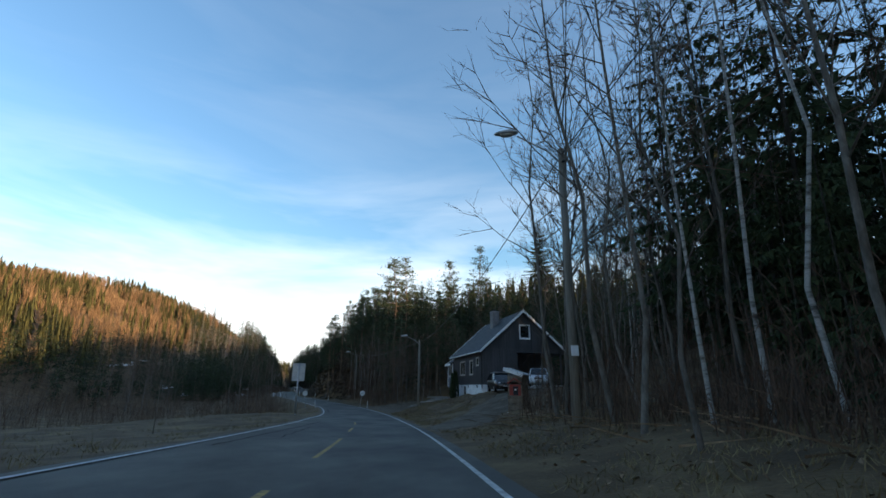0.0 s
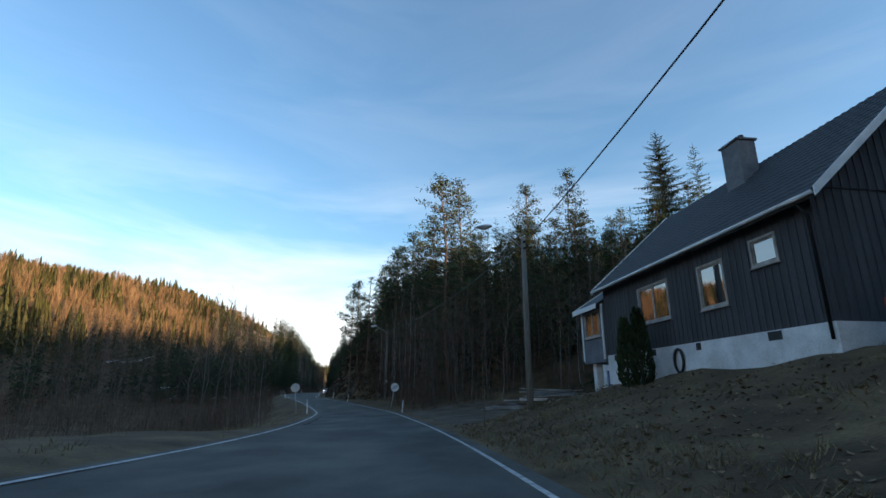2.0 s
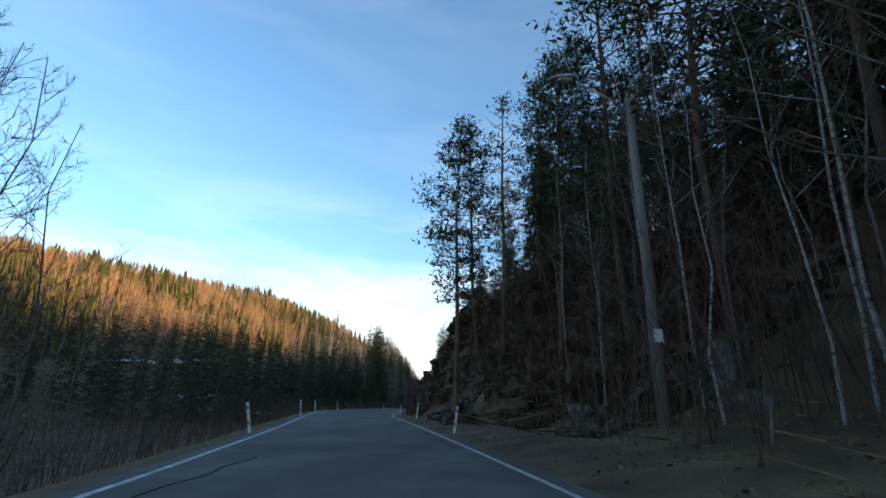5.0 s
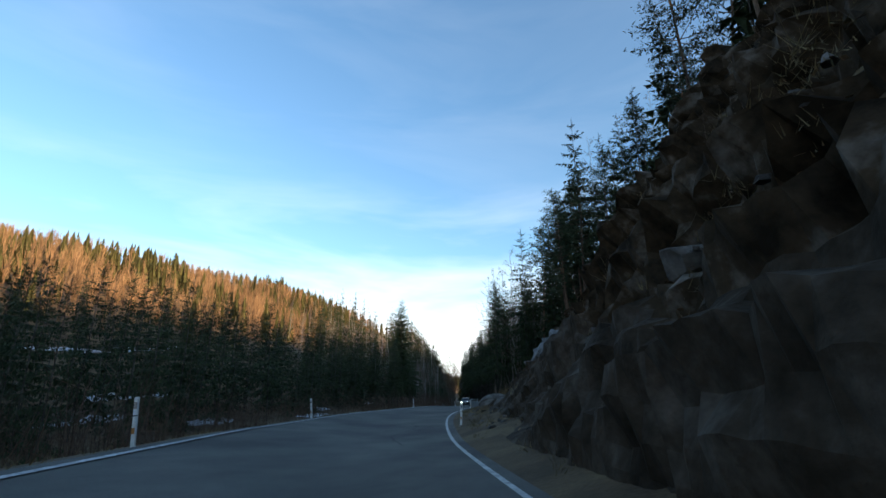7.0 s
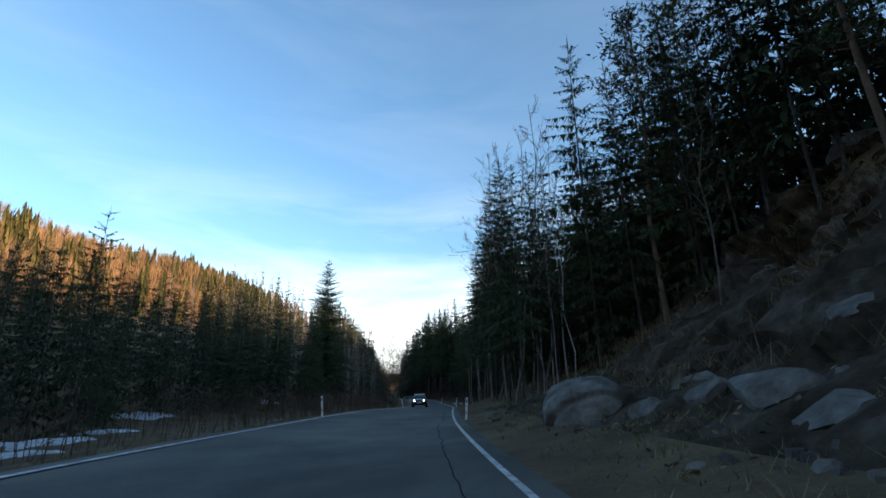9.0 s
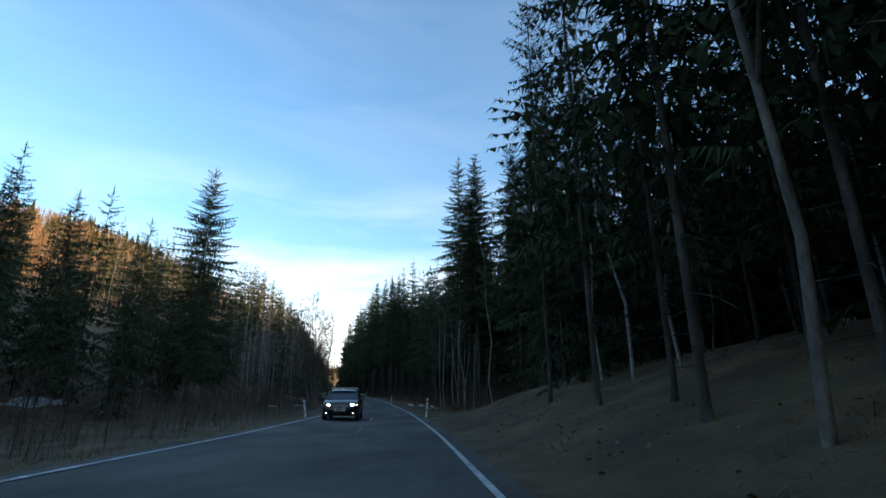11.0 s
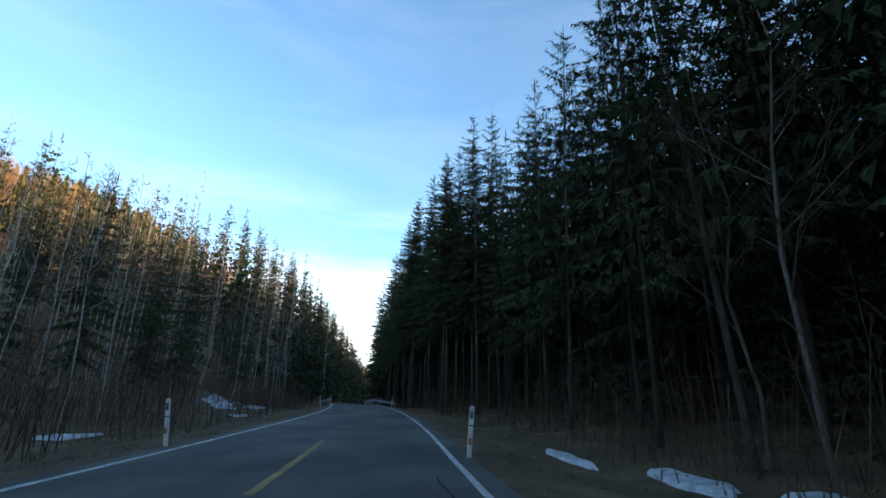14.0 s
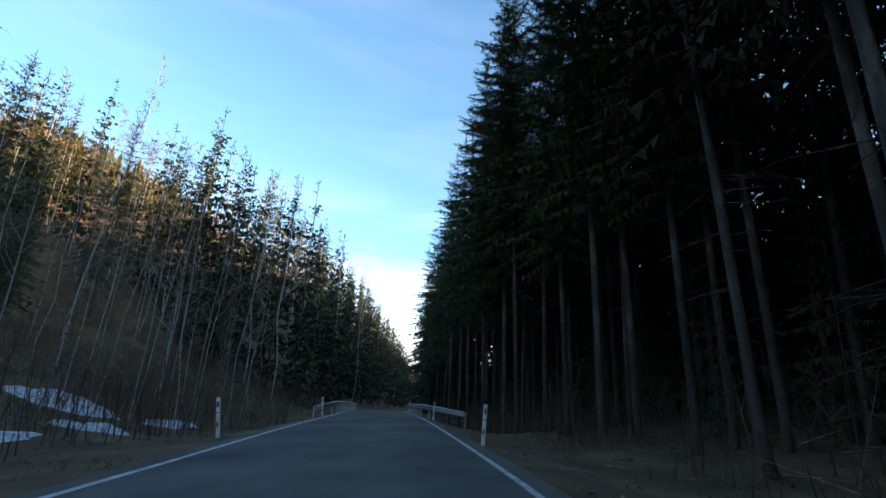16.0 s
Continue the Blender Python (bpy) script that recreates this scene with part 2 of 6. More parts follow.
# ---- materials ----
def material(name, colours, scale=8.0, rough=0.85, bump=0.3, fine=60.0, metal=0.0, stretch=(1, 1, 1), vary=0.0, island=0.0, spec=0.3, contrast=(0.35, 0.68), space="Object"):
    """Two or three colours mixed by noise at two scales, with relief and wear."""
    m = bpy.data.materials.new(name)
    m.use_nodes = True
    nt = m.node_tree
    b = nt.nodes["Principled BSDF"]
    N, L = nt.nodes.new, nt.links.new
    co = N("ShaderNodeTexCoord")
    mp = N("ShaderNodeMapping")
    mp.inputs["Scale"].default_value = stretch
    L(co.outputs[space], mp.inputs["Vector"])
    n1 = N("ShaderNodeTexNoise")
    n1.inputs["Scale"].default_value, n1.inputs["Detail"].default_value, n1.inputs["Roughness"].default_value = scale, 5, 0.6
    n2 = N("ShaderNodeTexNoise")
    n2.inputs["Scale"].default_value, n2.inputs["Detail"].default_value = fine, 3
    L(mp.outputs[0], n1.inputs["Vector"])
    L(mp.outputs[0], n2.inputs["Vector"])
    ramp = N("ShaderNodeValToRGB")
    r = ramp.color_ramp
    r.elements[0].position, r.elements[1].position = contrast
    r.elements[0].color, r.elements[1].color = (*colours[0], 1), (*colours[-1], 1)
    if len(colours) == 3:
        e = r.elements.new(sum(contrast) / 2)
        e.color = (*colours[1], 1)
    L(n1.outputs["Fac"], ramp.inputs["Fac"])
    grain = N("ShaderNodeMix")
    grain.data_type, grain.blend_type = "RGBA", "OVERLAY"
    grain.inputs["Factor"].default_value = 0.45
    L(ramp.outputs["Color"], grain.inputs["A"])
    L(n2.outputs["Fac"], grain.inputs["B"])
    last = grain.outputs["Result"]
    for amount, kind in ((vary, "ob"), (island, "isl")):
        if amount:
            src = N("ShaderNodeObjectInfo").outputs["Random"] if kind == "ob" else N("ShaderNodeNewGeometry").outputs["Random Per Island"]
            mr = N("ShaderNodeMapRange")
            mr.inputs["To Min"].default_value, mr.inputs["To Max"].default_value = 1 - amount, 1 + amount
            L(src, mr.inputs["Value"])
            hs = N("ShaderNodeHueSaturation")
            L(mr.outputs[0], hs.inputs["Value"])
            L(last, hs.inputs["Color"])
            last = hs.outputs["Color"]
    L(last, b.inputs["Base Color"])
    b.inputs["Roughness"].default_value, b.inputs["Metallic"].default_value = rough, metal
    b.inputs["Specular IOR Level"].default_value = spec
    if bump:
        bp = N("ShaderNodeBump")
        bp.inputs["Strength"].default_value, bp.inputs["Distance"].default_value = bump, 0.02
        L(n2.outputs["Fac"], bp.inputs["Height"])
        L(bp.outputs[0], b.inputs["Normal"])
    return m


ASPHALT = material("asphalt", [(.044, .042, .039), (.080, .075, .067), (.122, .113, .099)], 0.45, .82, .5, 70, stretch=(1, .5, 1))
LINE_WHITE = material("worn_white_line", [(.26, .26, .255), (.62, .62, .605)], 4, .7, .1, 60)
LINE_YELLOW = material("worn_yellow_line", [(.12, .085, .035), (.42, .26, .05)], 5, .7, .1, 60)
TAR = material("tar_seam", [(.010, .010, .010), (.020, .020, .021)], 9, .95, .1, spec=.05)
EARTH = material("verge_earth", [(.048, .030, .015), (.098, .064, .032), (.165, .113, .055)], 0.55, .95, 1.0, 14, contrast=(.3, .72))
NEEDLES = material("spruce_needles", [(.026, .039, .019), (.056, .072, .034)], 3, .7, 0, 20, vary=.25, island=.30, spec=.08)
PINE_NEEDLES = material("pine_needles", [(.034, .047, .025), (.072, .086, .045)], 3, .7, 0, 20, vary=.2, island=.30, spec=.08)
BARK_SPRUCE = material("spruce_bark", [(.030, .026, .021), (.052, .046, .038), (.135, .126, .112)], 2.2, .95, .8, 30, stretch=(1, 1, .3), vary=.2)
BARK_PINE = material("pine_bark", [(.070, .048, .034), (.17, .11, .070)], 3, .95, .8, 26, stretch=(1, 1, .3), vary=.15)
BARK_GREY = material("alder_bark", [(.070, .060, .048), (.175, .158, .135)], 5, .9, .5, 30, stretch=(1, 1, .4), vary=.2)
BARK_BIRCH = material("birch_bark", [(.035, .032, .028), (.16, .152, .136), (.29, .28, .26)], 5, .8, .3, 30, stretch=(.6, .6, 1.8), vary=.1, contrast=(.30, .50))
TWIG = material("bare_twigs", [(.075, .050, .038), (.15, .105, .075)], 2, .9, 0, 20, vary=.2, island=.35, spec=.08)
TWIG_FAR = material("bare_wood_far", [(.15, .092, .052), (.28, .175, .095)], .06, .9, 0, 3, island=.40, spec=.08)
NEEDLES_FAR = material("far_needles", [(.044, .046, .018), (.095, .084, .030)], .06, .8, 0, 3, island=.35, spec=.08)
SNOW = material("old_snow", [(.30, .31, .33), (.62, .64, .67)], 2, .6, .5, 20)


# ---- mesh helpers ----
def mesh_of(name, verts, faces, mat, smooth=False):
    me = bpy.data.meshes.new(name)
    me.from_pydata([tuple(v) for v in verts], [], faces)
    mats = mat if isinstance(mat, (list, tuple)) else [mat]
    for m in mats:
        me.materials.append(m)
    if smooth:
        me.polygons.foreach_set("use_smooth", [True] * len(me.polygons))
    me.update()
    return me


def thing(name, label, category, m=None, group="", kind="", data=None):
    ob = new(name, data)
    if m is not None:
        ob.matrix_world = m
    return tagged(ob, label, category, group, kind)


def part(name, data, parent, label="", m=None, mat=None):
    """One mesh object (a mesh, or a bmesh with its material) under a thing or a part."""
    if isinstance(data, bmesh.types.BMesh):
        me = bpy.data.meshes.new(name)
        data.to_mesh(me)
        data.free()
        me.materials.append(mat)
        data = me
    ob = new(name, data)
    ob.parent = parent
    if m is not None:
        ob.matrix_basis = m
    return tagged(ob, label) if label else ob


def box_bm(x0, y0, z0, x1, y1, z1, bevel=0.0, bm=None):
    bm = bm or bmesh.new()
    r = bmesh.ops.create_cube(bm, size=1.0, matrix=Matrix.Translation(((x0 + x1) / 2, (y0 + y1) / 2, (z0 + z1) / 2)) @ Matrix.Diagonal((x1 - x0, y1 - y0, z1 - z0, 1)))
    if bevel:
        bmesh.ops.bevel(bm, geom=list({e for v in r["verts"] for e in v.link_edges}), offset=bevel, segments=1, affect="EDGES")
    return bm


def tube(V, F, pts, radii, n=5, cap=False):
    """Adds a tapered tube along pts to the lists V, F."""
    start = len(V)
    for i, p in enumerate(pts):
        a = pts[min(i + 1, len(pts) - 1)] - pts[max(i - 1, 0)]
        a = a.normalized() if a.length > 1e-6 else Vector((0, 0, 1))
        s = a.cross(Vector((0.31, 0.95, 0.05)))
        s = s.normalized() if s.length > 1e-3 else Vector((1, 0, 0))
        t = a.cross(s)
        for k in range(n):
            g = 2 * math.pi * k / n
            V.append(p + (s * math.cos(g) + t * math.sin(g)) * radii[i])
    for i in range(len(pts) - 1):
        for k in range(n):
            a, b = start + i * n + k, start + i * n + (k + 1) % n
            F.append((a, b, b + n, a + n))
    if cap:
        F.append(tuple(start + (len(pts) - 1) * n + k for k in range(n)))
        F.append(tuple(start + k for k in reversed(range(n))))


def tri(V, F, a, b, c):
    i = len(V)
    V.extend((a, b, c))
    F.append((i, i + 1, i + 2))


# ---- trees ----
def spruce(rng, H, R, base, whorls, per, segs, bare=True, comb=.27, thin=.8, fine=1):
    """Trunk and crown of a spruce: drooping whorls of branches with hanging combs of twigs."""
    TV, TF, V, F = [], [], [], []
    tube(TV, TF, [Vector((rng.uniform(-.04, .04), rng.uniform(-.04, .04), H * f)) for f in (0, .03, .25, .5, .75, .99)],
         [H * .0058, H * .0045, H * .0040, H * .0032, H * .0020, .012], 7)
    if bare:
        for _ in range(22):
            z, a = rng.uniform(1.0, base + 1), rng.uniform(0, 6.28)
            o = Vector((math.cos(a), math.sin(a), rng.uniform(-.35, .05)))
            l = rng.uniform(.5, 2.0)
            tube(TV, TF, [Vector((0, 0, z)), Vector((0, 0, z)) + o * l * .6, Vector((0, 0, z)) + o * l + Vector((0, 0, -.1 * l))], [.014, .009, .003], 3)
    for i in range(whorls):
        t = (i + rng.uniform(-.3, .3)) / whorls
        z = base + (H - base) * max(t, 0)
        Lw = R * (1 - max(t, 0)) ** .66 * (.55 + .45 * min(1, max(t, 0) * 6 + .35)) + .12
        for k in range(per):
            a = 2 * math.pi * (k + rng.uniform(-.35, .35)) / per + i * 2.4
            ln = Lw * rng.uniform(.62, 1.18)
            out = Vector((math.cos(a), math.sin(a), 0))
            side = Vector((-math.sin(a), math.cos(a), 0))
            zb = z + rng.uniform(-.6, .6) * (H - base) / whorls
            up = .55 * t - .12
            sag = .48 * (1 - .7 * t)

            def spine(f):
                return Vector((0, 0, zb)) + out * (ln * f) + Vector((0, 0, ln * (up * f - sag * f * f + .14 * f ** 4)))
            for s in range(segs):
                f0, f1 = (s + .3) / (segs + .3), (s + 1.3) / (segs + .3)
                p0, p1 = spine(f0), spine(f1)
                w = ln * comb * (1.08 - f0) * rng.uniform(.7, 1.25) + .05
                fw = (p1 - p0).normalized()
                for sg in (-1, 1):
                    for v in range(fine):
                        o = p0.lerp(p1, v / fine)
                        tip = o + side * (sg * w * rng.uniform(.55, 1.15)) + fw * (w * rng.uniform(.35, 1.0)) + Vector((rng.gauss(0, .06), rng.gauss(0, .06), -w * rng.uniform(.1, .95)))
                        tri(V, F, o, tip, o + (p1 - p0) * (thin / fine))
                tri(V, F, p0, p1 if thin > .7 else p0.lerp(p1, .75), p0.lerp(p1, .3) + Vector((rng.uniform(-.09, .09), rng.uniform(-.09, .09), -w * rng.uniform(.5, 1.1))))
    tri(V, F, Vector((-.06, 0, H * .96)), Vector((.06, 0, H * .96)), Vector((0, 0, H * 1.02)))
    return mesh_of("trunk", TV, TF, BARK_SPRUCE, True), mesh_of("crown", V, F, NEEDLES)


def pine(rng, H, R, base, whorls, blades, dead=0.0):
    """Trunk with tiers of limbs; every limb carries flat tufts of thin needles. dead: share of limbs left bare."""
    TV, TF, V, F = [], [], [], []
    lean = Vector((rng.uniform(-.04, .04), rng.uniform(-.04, .04), 1)) * H
    knots = [Vector((0, 0, 0)), lean * .3 + Vector((rng.uniform(-.2, .2), rng.uniform(-.2, .2), 0)), lean * .65 + Vector((rng.uniform(-.3, .3), rng.uniform(-.3, .3), 0)), lean * .99]
    tube(TV, TF, knots, [H * .0080, H * .0066, H * .0046, .03], 7)

    def axis(f):
        if f < .3:
            return knots[0].lerp(knots[1], f / .3)
        return knots[1].lerp(knots[2], (f - .3) / .35) if f < .65 else knots[2].lerp(knots[3], min((f - .65) / .34, 1))

    def tuft(c, s, n):
        for _ in range(n):
            p = c + Vector((rng.gauss(0, s), rng.gauss(0, s), rng.gauss(0, s * .42)))
            g = Vector((rng.gauss(0, 1), rng.gauss(0, 1), rng.gauss(.45, .6))).normalized()
            h = g.cross(Vector((rng.gauss(0, 1), rng.gauss(0, 1), rng.gauss(0, 1)))).normalized()
            l = rng.uniform(.18, .42)
            tri(V, F, p - h * l * .17, p + h * l * .17, p + g * l)
    for w in range(whorls):
        t = (w + rng.uniform(0, .7)) / whorls
        z = base + (H - base) * t
        a0 = rng.uniform(0, 6.28)
        reach = R * (.45 + .75 * min(1, t * 2.4)) * max(1 - t ** 2.6, .16)
        for k in range(rng.choice((3, 4, 4, 5))):
            a = a0 + 1.5 * k + rng.uniform(-.4, .4)
            o = axis(z / H) + Vector((0, 0, rng.uniform(-.35, .35)))
            ln = reach * rng.uniform(.5, 1.15)
            e = o + Vector((math.cos(a) * ln, math.sin(a) * ln, ln * rng.uniform(-.05, .35) + .5 * t))
            m = o.lerp(e, .55) + Vector((0, 0, -.08 * ln))
            tube(TV, TF, [o, m, e], [.045, .028, .008], 3)
            if rng.random() < dead:
                continue
            for c, s in ((e, .30), (m.lerp(e, .45) + Vector((rng.gauss(0, .25), rng.gauss(0, .25), .05)), .34), (m + Vector((rng.gauss(0, .2), rng.gauss(0, .2), .05)), .24)):
                if s > .25 or ln > 1.6:
                    tuft(c, s * (.65 + .17 * R), blades)
    tuft(knots[3], .25, blades)
    return mesh_of("trunk", TV, TF, BARK_PINE, True), mesh_of("crown", V, F, PINE_NEEDLES)


def bare_tree(rng, H, bark, stems=1, spread=.22, limbs=16, twigs=9, droop=0.0, lean=0.1, low=.25, thick=.011, wide=1.35):
    """Trunk with limbs, and a crown of bare twigs."""
    TV, TF, V, F = [], [], [], []

    def twig(p, g, l, w, depth):
        e = p + g * l + Vector((0, 0, -droop * l * (1 if depth == 0 else .5)))
        h = g.cross(Vector((rng.gauss(0, 1), rng.gauss(0, 1), rng.gauss(0, 1))))
        h = h.normalized() * w if h.length > 1e-3 else Vector((w, 0, 0))
        tri(V, F, p - h, p + h, e)
        if depth:
            for _ in range(3):
                f = rng.uniform(.25, .9)
                d2 = (g + Vector((rng.gauss(0, .5), rng.gauss(0, .5), rng.gauss(.1, .4)))).normalized()
                twig(p.lerp(e, f), d2, l * rng.uniform(.35, .6), w * .6, depth - 1)
    for s in range(stems):
        a = 2.4 * s + rng.uniform(-.3, .3)
        ln = lean * rng.uniform(.2, 1.4) if stems == 1 else spread * 1.35 * math.sqrt((s + .1) / stems)
        tilt = Vector((math.cos(a) * ln, math.sin(a) * ln, 1))
        h = H * (1 if s == 0 else rng.uniform(.86, 1) * (1 - .25 * (s / stems) ** 2))
        root = Vector((math.cos(a), math.sin(a), 0)) * (.18 if stems > 1 else 0)
        wob = [Vector((rng.gauss(0, .012), rng.gauss(0, .012), 0)) * h for _ in range(6)]
        pts = [root + Vector((tilt.x * h * f * (1 - .25 * f), tilt.y * h * f * (1 - .25 * f), h * f)) + (wob[i] if i else Vector()) for i, f in enumerate((0, .15, .35, .55, .78, 1))]
        r0 = h * thick
        tube(TV, TF, pts, [r0 * 1.25, r0, r0 * .82, r0 * .6, r0 * .35, .012], 6)
        for k in range(limbs):
            f = low + (1 - low) * (k + rng.random()) / limbs * .97
            i = max(j for j, g in enumerate((0, .15, .35, .55, .78)) if g <= f)
            g0, g1 = (0, .15, .35, .55, .78, 1)[i], (0, .15, .35, .55, .78, 1)[i + 1]
            p = pts[i].lerp(pts[i + 1], (f - g0) / (g1 - g0))
            b = rng.uniform(0, 6.28)
            up = rng.uniform(.5, 1.5)
            g = Vector((math.cos(b), math.sin(b), up)).normalized()
            l = h * spread * rng.uniform(.6, 1.25) * (1.15 - f)
            m1 = p + g * l * .5
            g2 = (g + Vector((rng.gauss(0, .18), rng.gauss(0, .18), .25 - droop))).normalized()
            e = m1 + g2 * l * .55
            rr = r0 * (1.05 - f) * .5 + .006
            tube(TV, TF, [p, m1, e], [rr, rr * .6, .007], 3)
            for _ in range(twigs):
                q = rng.uniform(.15, 1)
                o = p.lerp(m1, q * 2) if q < .5 else m1.lerp(e, q * 2 - 1)
                d2 = (g + Vector((rng.gauss(0, .6), rng.gauss(0, .6), rng.gauss(.15, .4)))).normalized()
                twig(o, d2, l * rng.uniform(.28, .55), (.011 + rr * .12) * wide, 2)
    return mesh_of("trunk", TV, TF, bark, True), mesh_of("crown", V, F, TWIG)


def make_tree(name, label, meshes):
    ob = thing(name, label, "tree")
    part("trunk", meshes[0], ob)
    part("crown", meshes[1], ob)
    return ob


R0 = random.Random(11)
KINDS = {}
STAND = []


def kind_of(key, name, label, height, meshes):
    KINDS[key] = [name, label, height, meshes, None]


for i in range(4):
    H = 20.0
    kind_of("spruce%d" % i, "spruce_tree", "tall dark green spruce with drooping branches and bare lower trunk", H, spruce(R0, H, R0.uniform(2.4, 3.1), R0.uniform(3.5, 6.0), 24, 5, 4, thin=.48, comb=.27, fine=3))
for i in range(2):
    kind_of("near%d" % i, "spruce_tree", "tall slim spruce with pale mottled trunk and high dark crown", 24.0, spruce(R0, 24.0, R0.uniform(2.9, 3.3), R0.uniform(7.0, 8.5), 34, 6, 9, thin=.75, comb=.25, fine=3))
kind_of("lone", "spruce_tree", "big broad old spruce with open feathery branches", 26.0, spruce(R0, 26.0, 6.0, 3.0, 42, 7, 9, thin=.62, comb=.26, fine=3))
for i in range(3):
    H = 24.0
    kind_of("tall%d" % i, "spruce_tree", "tall slim spruce with pale mottled trunk and high dark crown", H, spruce(R0, H, R0.uniform(2.7, 3.2), R0.uniform(7.0, 9.5), 24, 5, 5, thin=.55, comb=.27, fine=3))
for i in range(3):
    H = 20.0
    kind_of("back%d" % i, "spruce_tree", "tall dark green spruce in a dense stand", H, spruce(R0, H, R0.uniform(2.6, 3.2), R0.uniform(2.5, 5.5), 16, 5, 3, False, .34, .7, 2))
for i in range(2):
    kind_of("backfar%d" % i, "spruce_tree", "dark green spruce in a far stand", 20.0, spruce(R0, 20.0, R0.uniform(2.5, 3.0), 1.5, 15, 5, 2, False, .38, .6))
kind_of("backnear0", "spruce_tree", "tall slim spruce with bare lower trunk in a dense stand", 22.0, spruce(R0, 22.0, 2.9, 8.0, 15, 5, 5, True, .27, .5, 2))
for i in range(2):
    kind_of("backwall%d" % i, "spruce_tree", "dark green spruce in a dense stand", 20.0, spruce(R0, 20.0, R0.uniform(2.8, 3.4), 1.0, 12, 5, 2, False, .6))
for i in range(2):
    H = 16.0
    kind_of("backlow%d" % i, "spruce_tree", "dark green spruce in a dense stand", H, spruce(R0, H, R0.uniform(2.6, 3.2), .4, 13, 5, 4, False, .32, .55, 2))
for i in range(2):
    H = 12.0
    kind_of("young%d" % i, "young_spruce_tree", "dense dark green young spruce branched to the ground", H, spruce(R0, H, R0.uniform(2.0, 2.5), .5, 19, 5, 4, False, .27, .5, 3))
for i in range(4):
    H = 18.0
    kind_of("pine%d" % i, "pine_tree", "tall pine with orange-brown trunk and clumped grey-green needles", H, pine(R0, H, R0.uniform(2.3, 2.9), R0.uniform(4.0, 6.5), 16, 21))
kind_of("deadpine0", "pine_tree", "half-dead pine with a thin crown on the rock edge", 18.0, pine(R0, 18.0, 2.3, 7.0, 11, 16, .6))
for i in range(3):
    kind_of("birch%d" % i, "birch_tree", "bare birch with slender white trunk and fine twigs", 14.0, bare_tree(R0, 14.0, BARK_BIRCH, 1, .20, 14, 6, .12, .05, .40, .0031))
for i in range(4):
    kind_of("alder%d" % i, "alder_tree", "bare grey-barked alder with upright branches", 12.0, bare_tree(R0, 12.0, BARK_GREY, 1, .27, 20, 6, -.04, .08, .26, .0042, .9))
for i in range(1):
    kind_of("multi%d" % i, "willow_tree", "many-stemmed bare tree with wide fan of fine twigs", 11.0, bare_tree(R0, 11.0, BARK_GREY, 7, .27, 34, 11, .05, .16, .20, .0056, .8))


def plant(key, u, d, h, turn=None, tilt=0.0, label=""):
    k = KINDS[key]
    s = h / k[2]
    if key.startswith("back"):
        q = at(u, d, -.08)
        STAND.append((key, pose(q.x, q.y, q.z, tilt, 0, R0.uniform(0, 360)) @ Matrix.Diagonal((s, s, s, 1))))
        return None
    a = R0.uniform(0, 360) if turn is None else turn
    p = at(u, d, -.08)
    m = pose(p.x, p.y, p.z, tilt, 0, a) @ Matrix.Diagonal((s, s, s, 1))
    if k[4] is None:
        k[4] = make_tree(k[0], k[1], k[3])
        k[4].matrix_world = m
        ob = k[4]
    else:
        ob = copy_thing(k[4], m @ Matrix.Diagonal([1 / v for v in k[4].scale] + [1]))
    if label:
        tagged(ob, label)
    return ob

# ---- ground ----
def build_ground():
    us = [-600, -380, -240, -160, -110, -80, -60] + [-45 + 1.6 * i for i in range(260)] + [378, 400, 430, 470, 520, 580, 660, 760, 820, 880, 950, 1020, 1100, 1180, 1260, 1400, 1700, 2300]
    dr = [0, .4, .9, 1.5, 2.2, 3, 3.8, 4.6, 5.4, 6.2, 7, 8, 9, 10, 11.5, 13, 15, 17, 20, 23, 27, 32, 38, 45, 53, 62, 74, 88, 105, 125, 150, 190, 260, 400, 700, 1300, 2400]
    V, F = [], []
    n = 2 * len(dr) + 1
    for u in us:
        er, el = table(u, EDGES, 1), table(u, EDGES, 2)
        for d in [el - .25 - x for x in reversed(dr)] + [(er + el) / 2] + [er + .25 + x for x in dr]:
            w = _curve(u, _RW, _MW) + d
            q = AX * u + BX * w
            near = max(0, min((u - 112) / 4, (144 - u) / 4, 1))
            sink = max(0, min((u - 103) / 4, (194 - u) / 6, (d - er - 2.6 + 1.5 * near) / 1.2, (er + 14 - d) / 2.5, 1))
            V.append((q[0], q[1], ground(u, d) - .9 * sink))
    for i in range(len(us) - 1):
        for j in range(n - 1):
            a = i * n + j
            F.append((a, a + 1, a + n + 1, a + n))
    return thing("ground", "rough brown winter ground with dead grass and litter", "ground", kind="structure", data=mesh_of("ground", V, F, EARTH, True))


build_ground()


def ribbon(name, label, mat, u0, u1, step, fa, fb, lift, category="road", kind="structure", cols=1):
    """A strip of road surface between two distances from the centre."""
    V, F = [], []
    n = max(2, int((u1 - u0) / step) + 1)
    for i in range(n):
        u = u0 + (u1 - u0) * i / (n - 1)
        a, b = fa(u), fb(u)
        for c in range(cols + 1):
            d = a + (b - a) * c / cols
            w = _curve(u, _RW, _MW) + d
            q = AX * u + BX * w
            V.append((q[0], q[1], road_z(u, d) + lift))
    k = cols + 1
    for i in range(n - 1):
        for c in range(cols):
            F.append((i * k + c, i * k + c + 1, (i + 1) * k + c + 1, (i + 1) * k + c))
    return thing(name, label, category, kind=kind, data=mesh_of(name, V, F, mat, True))


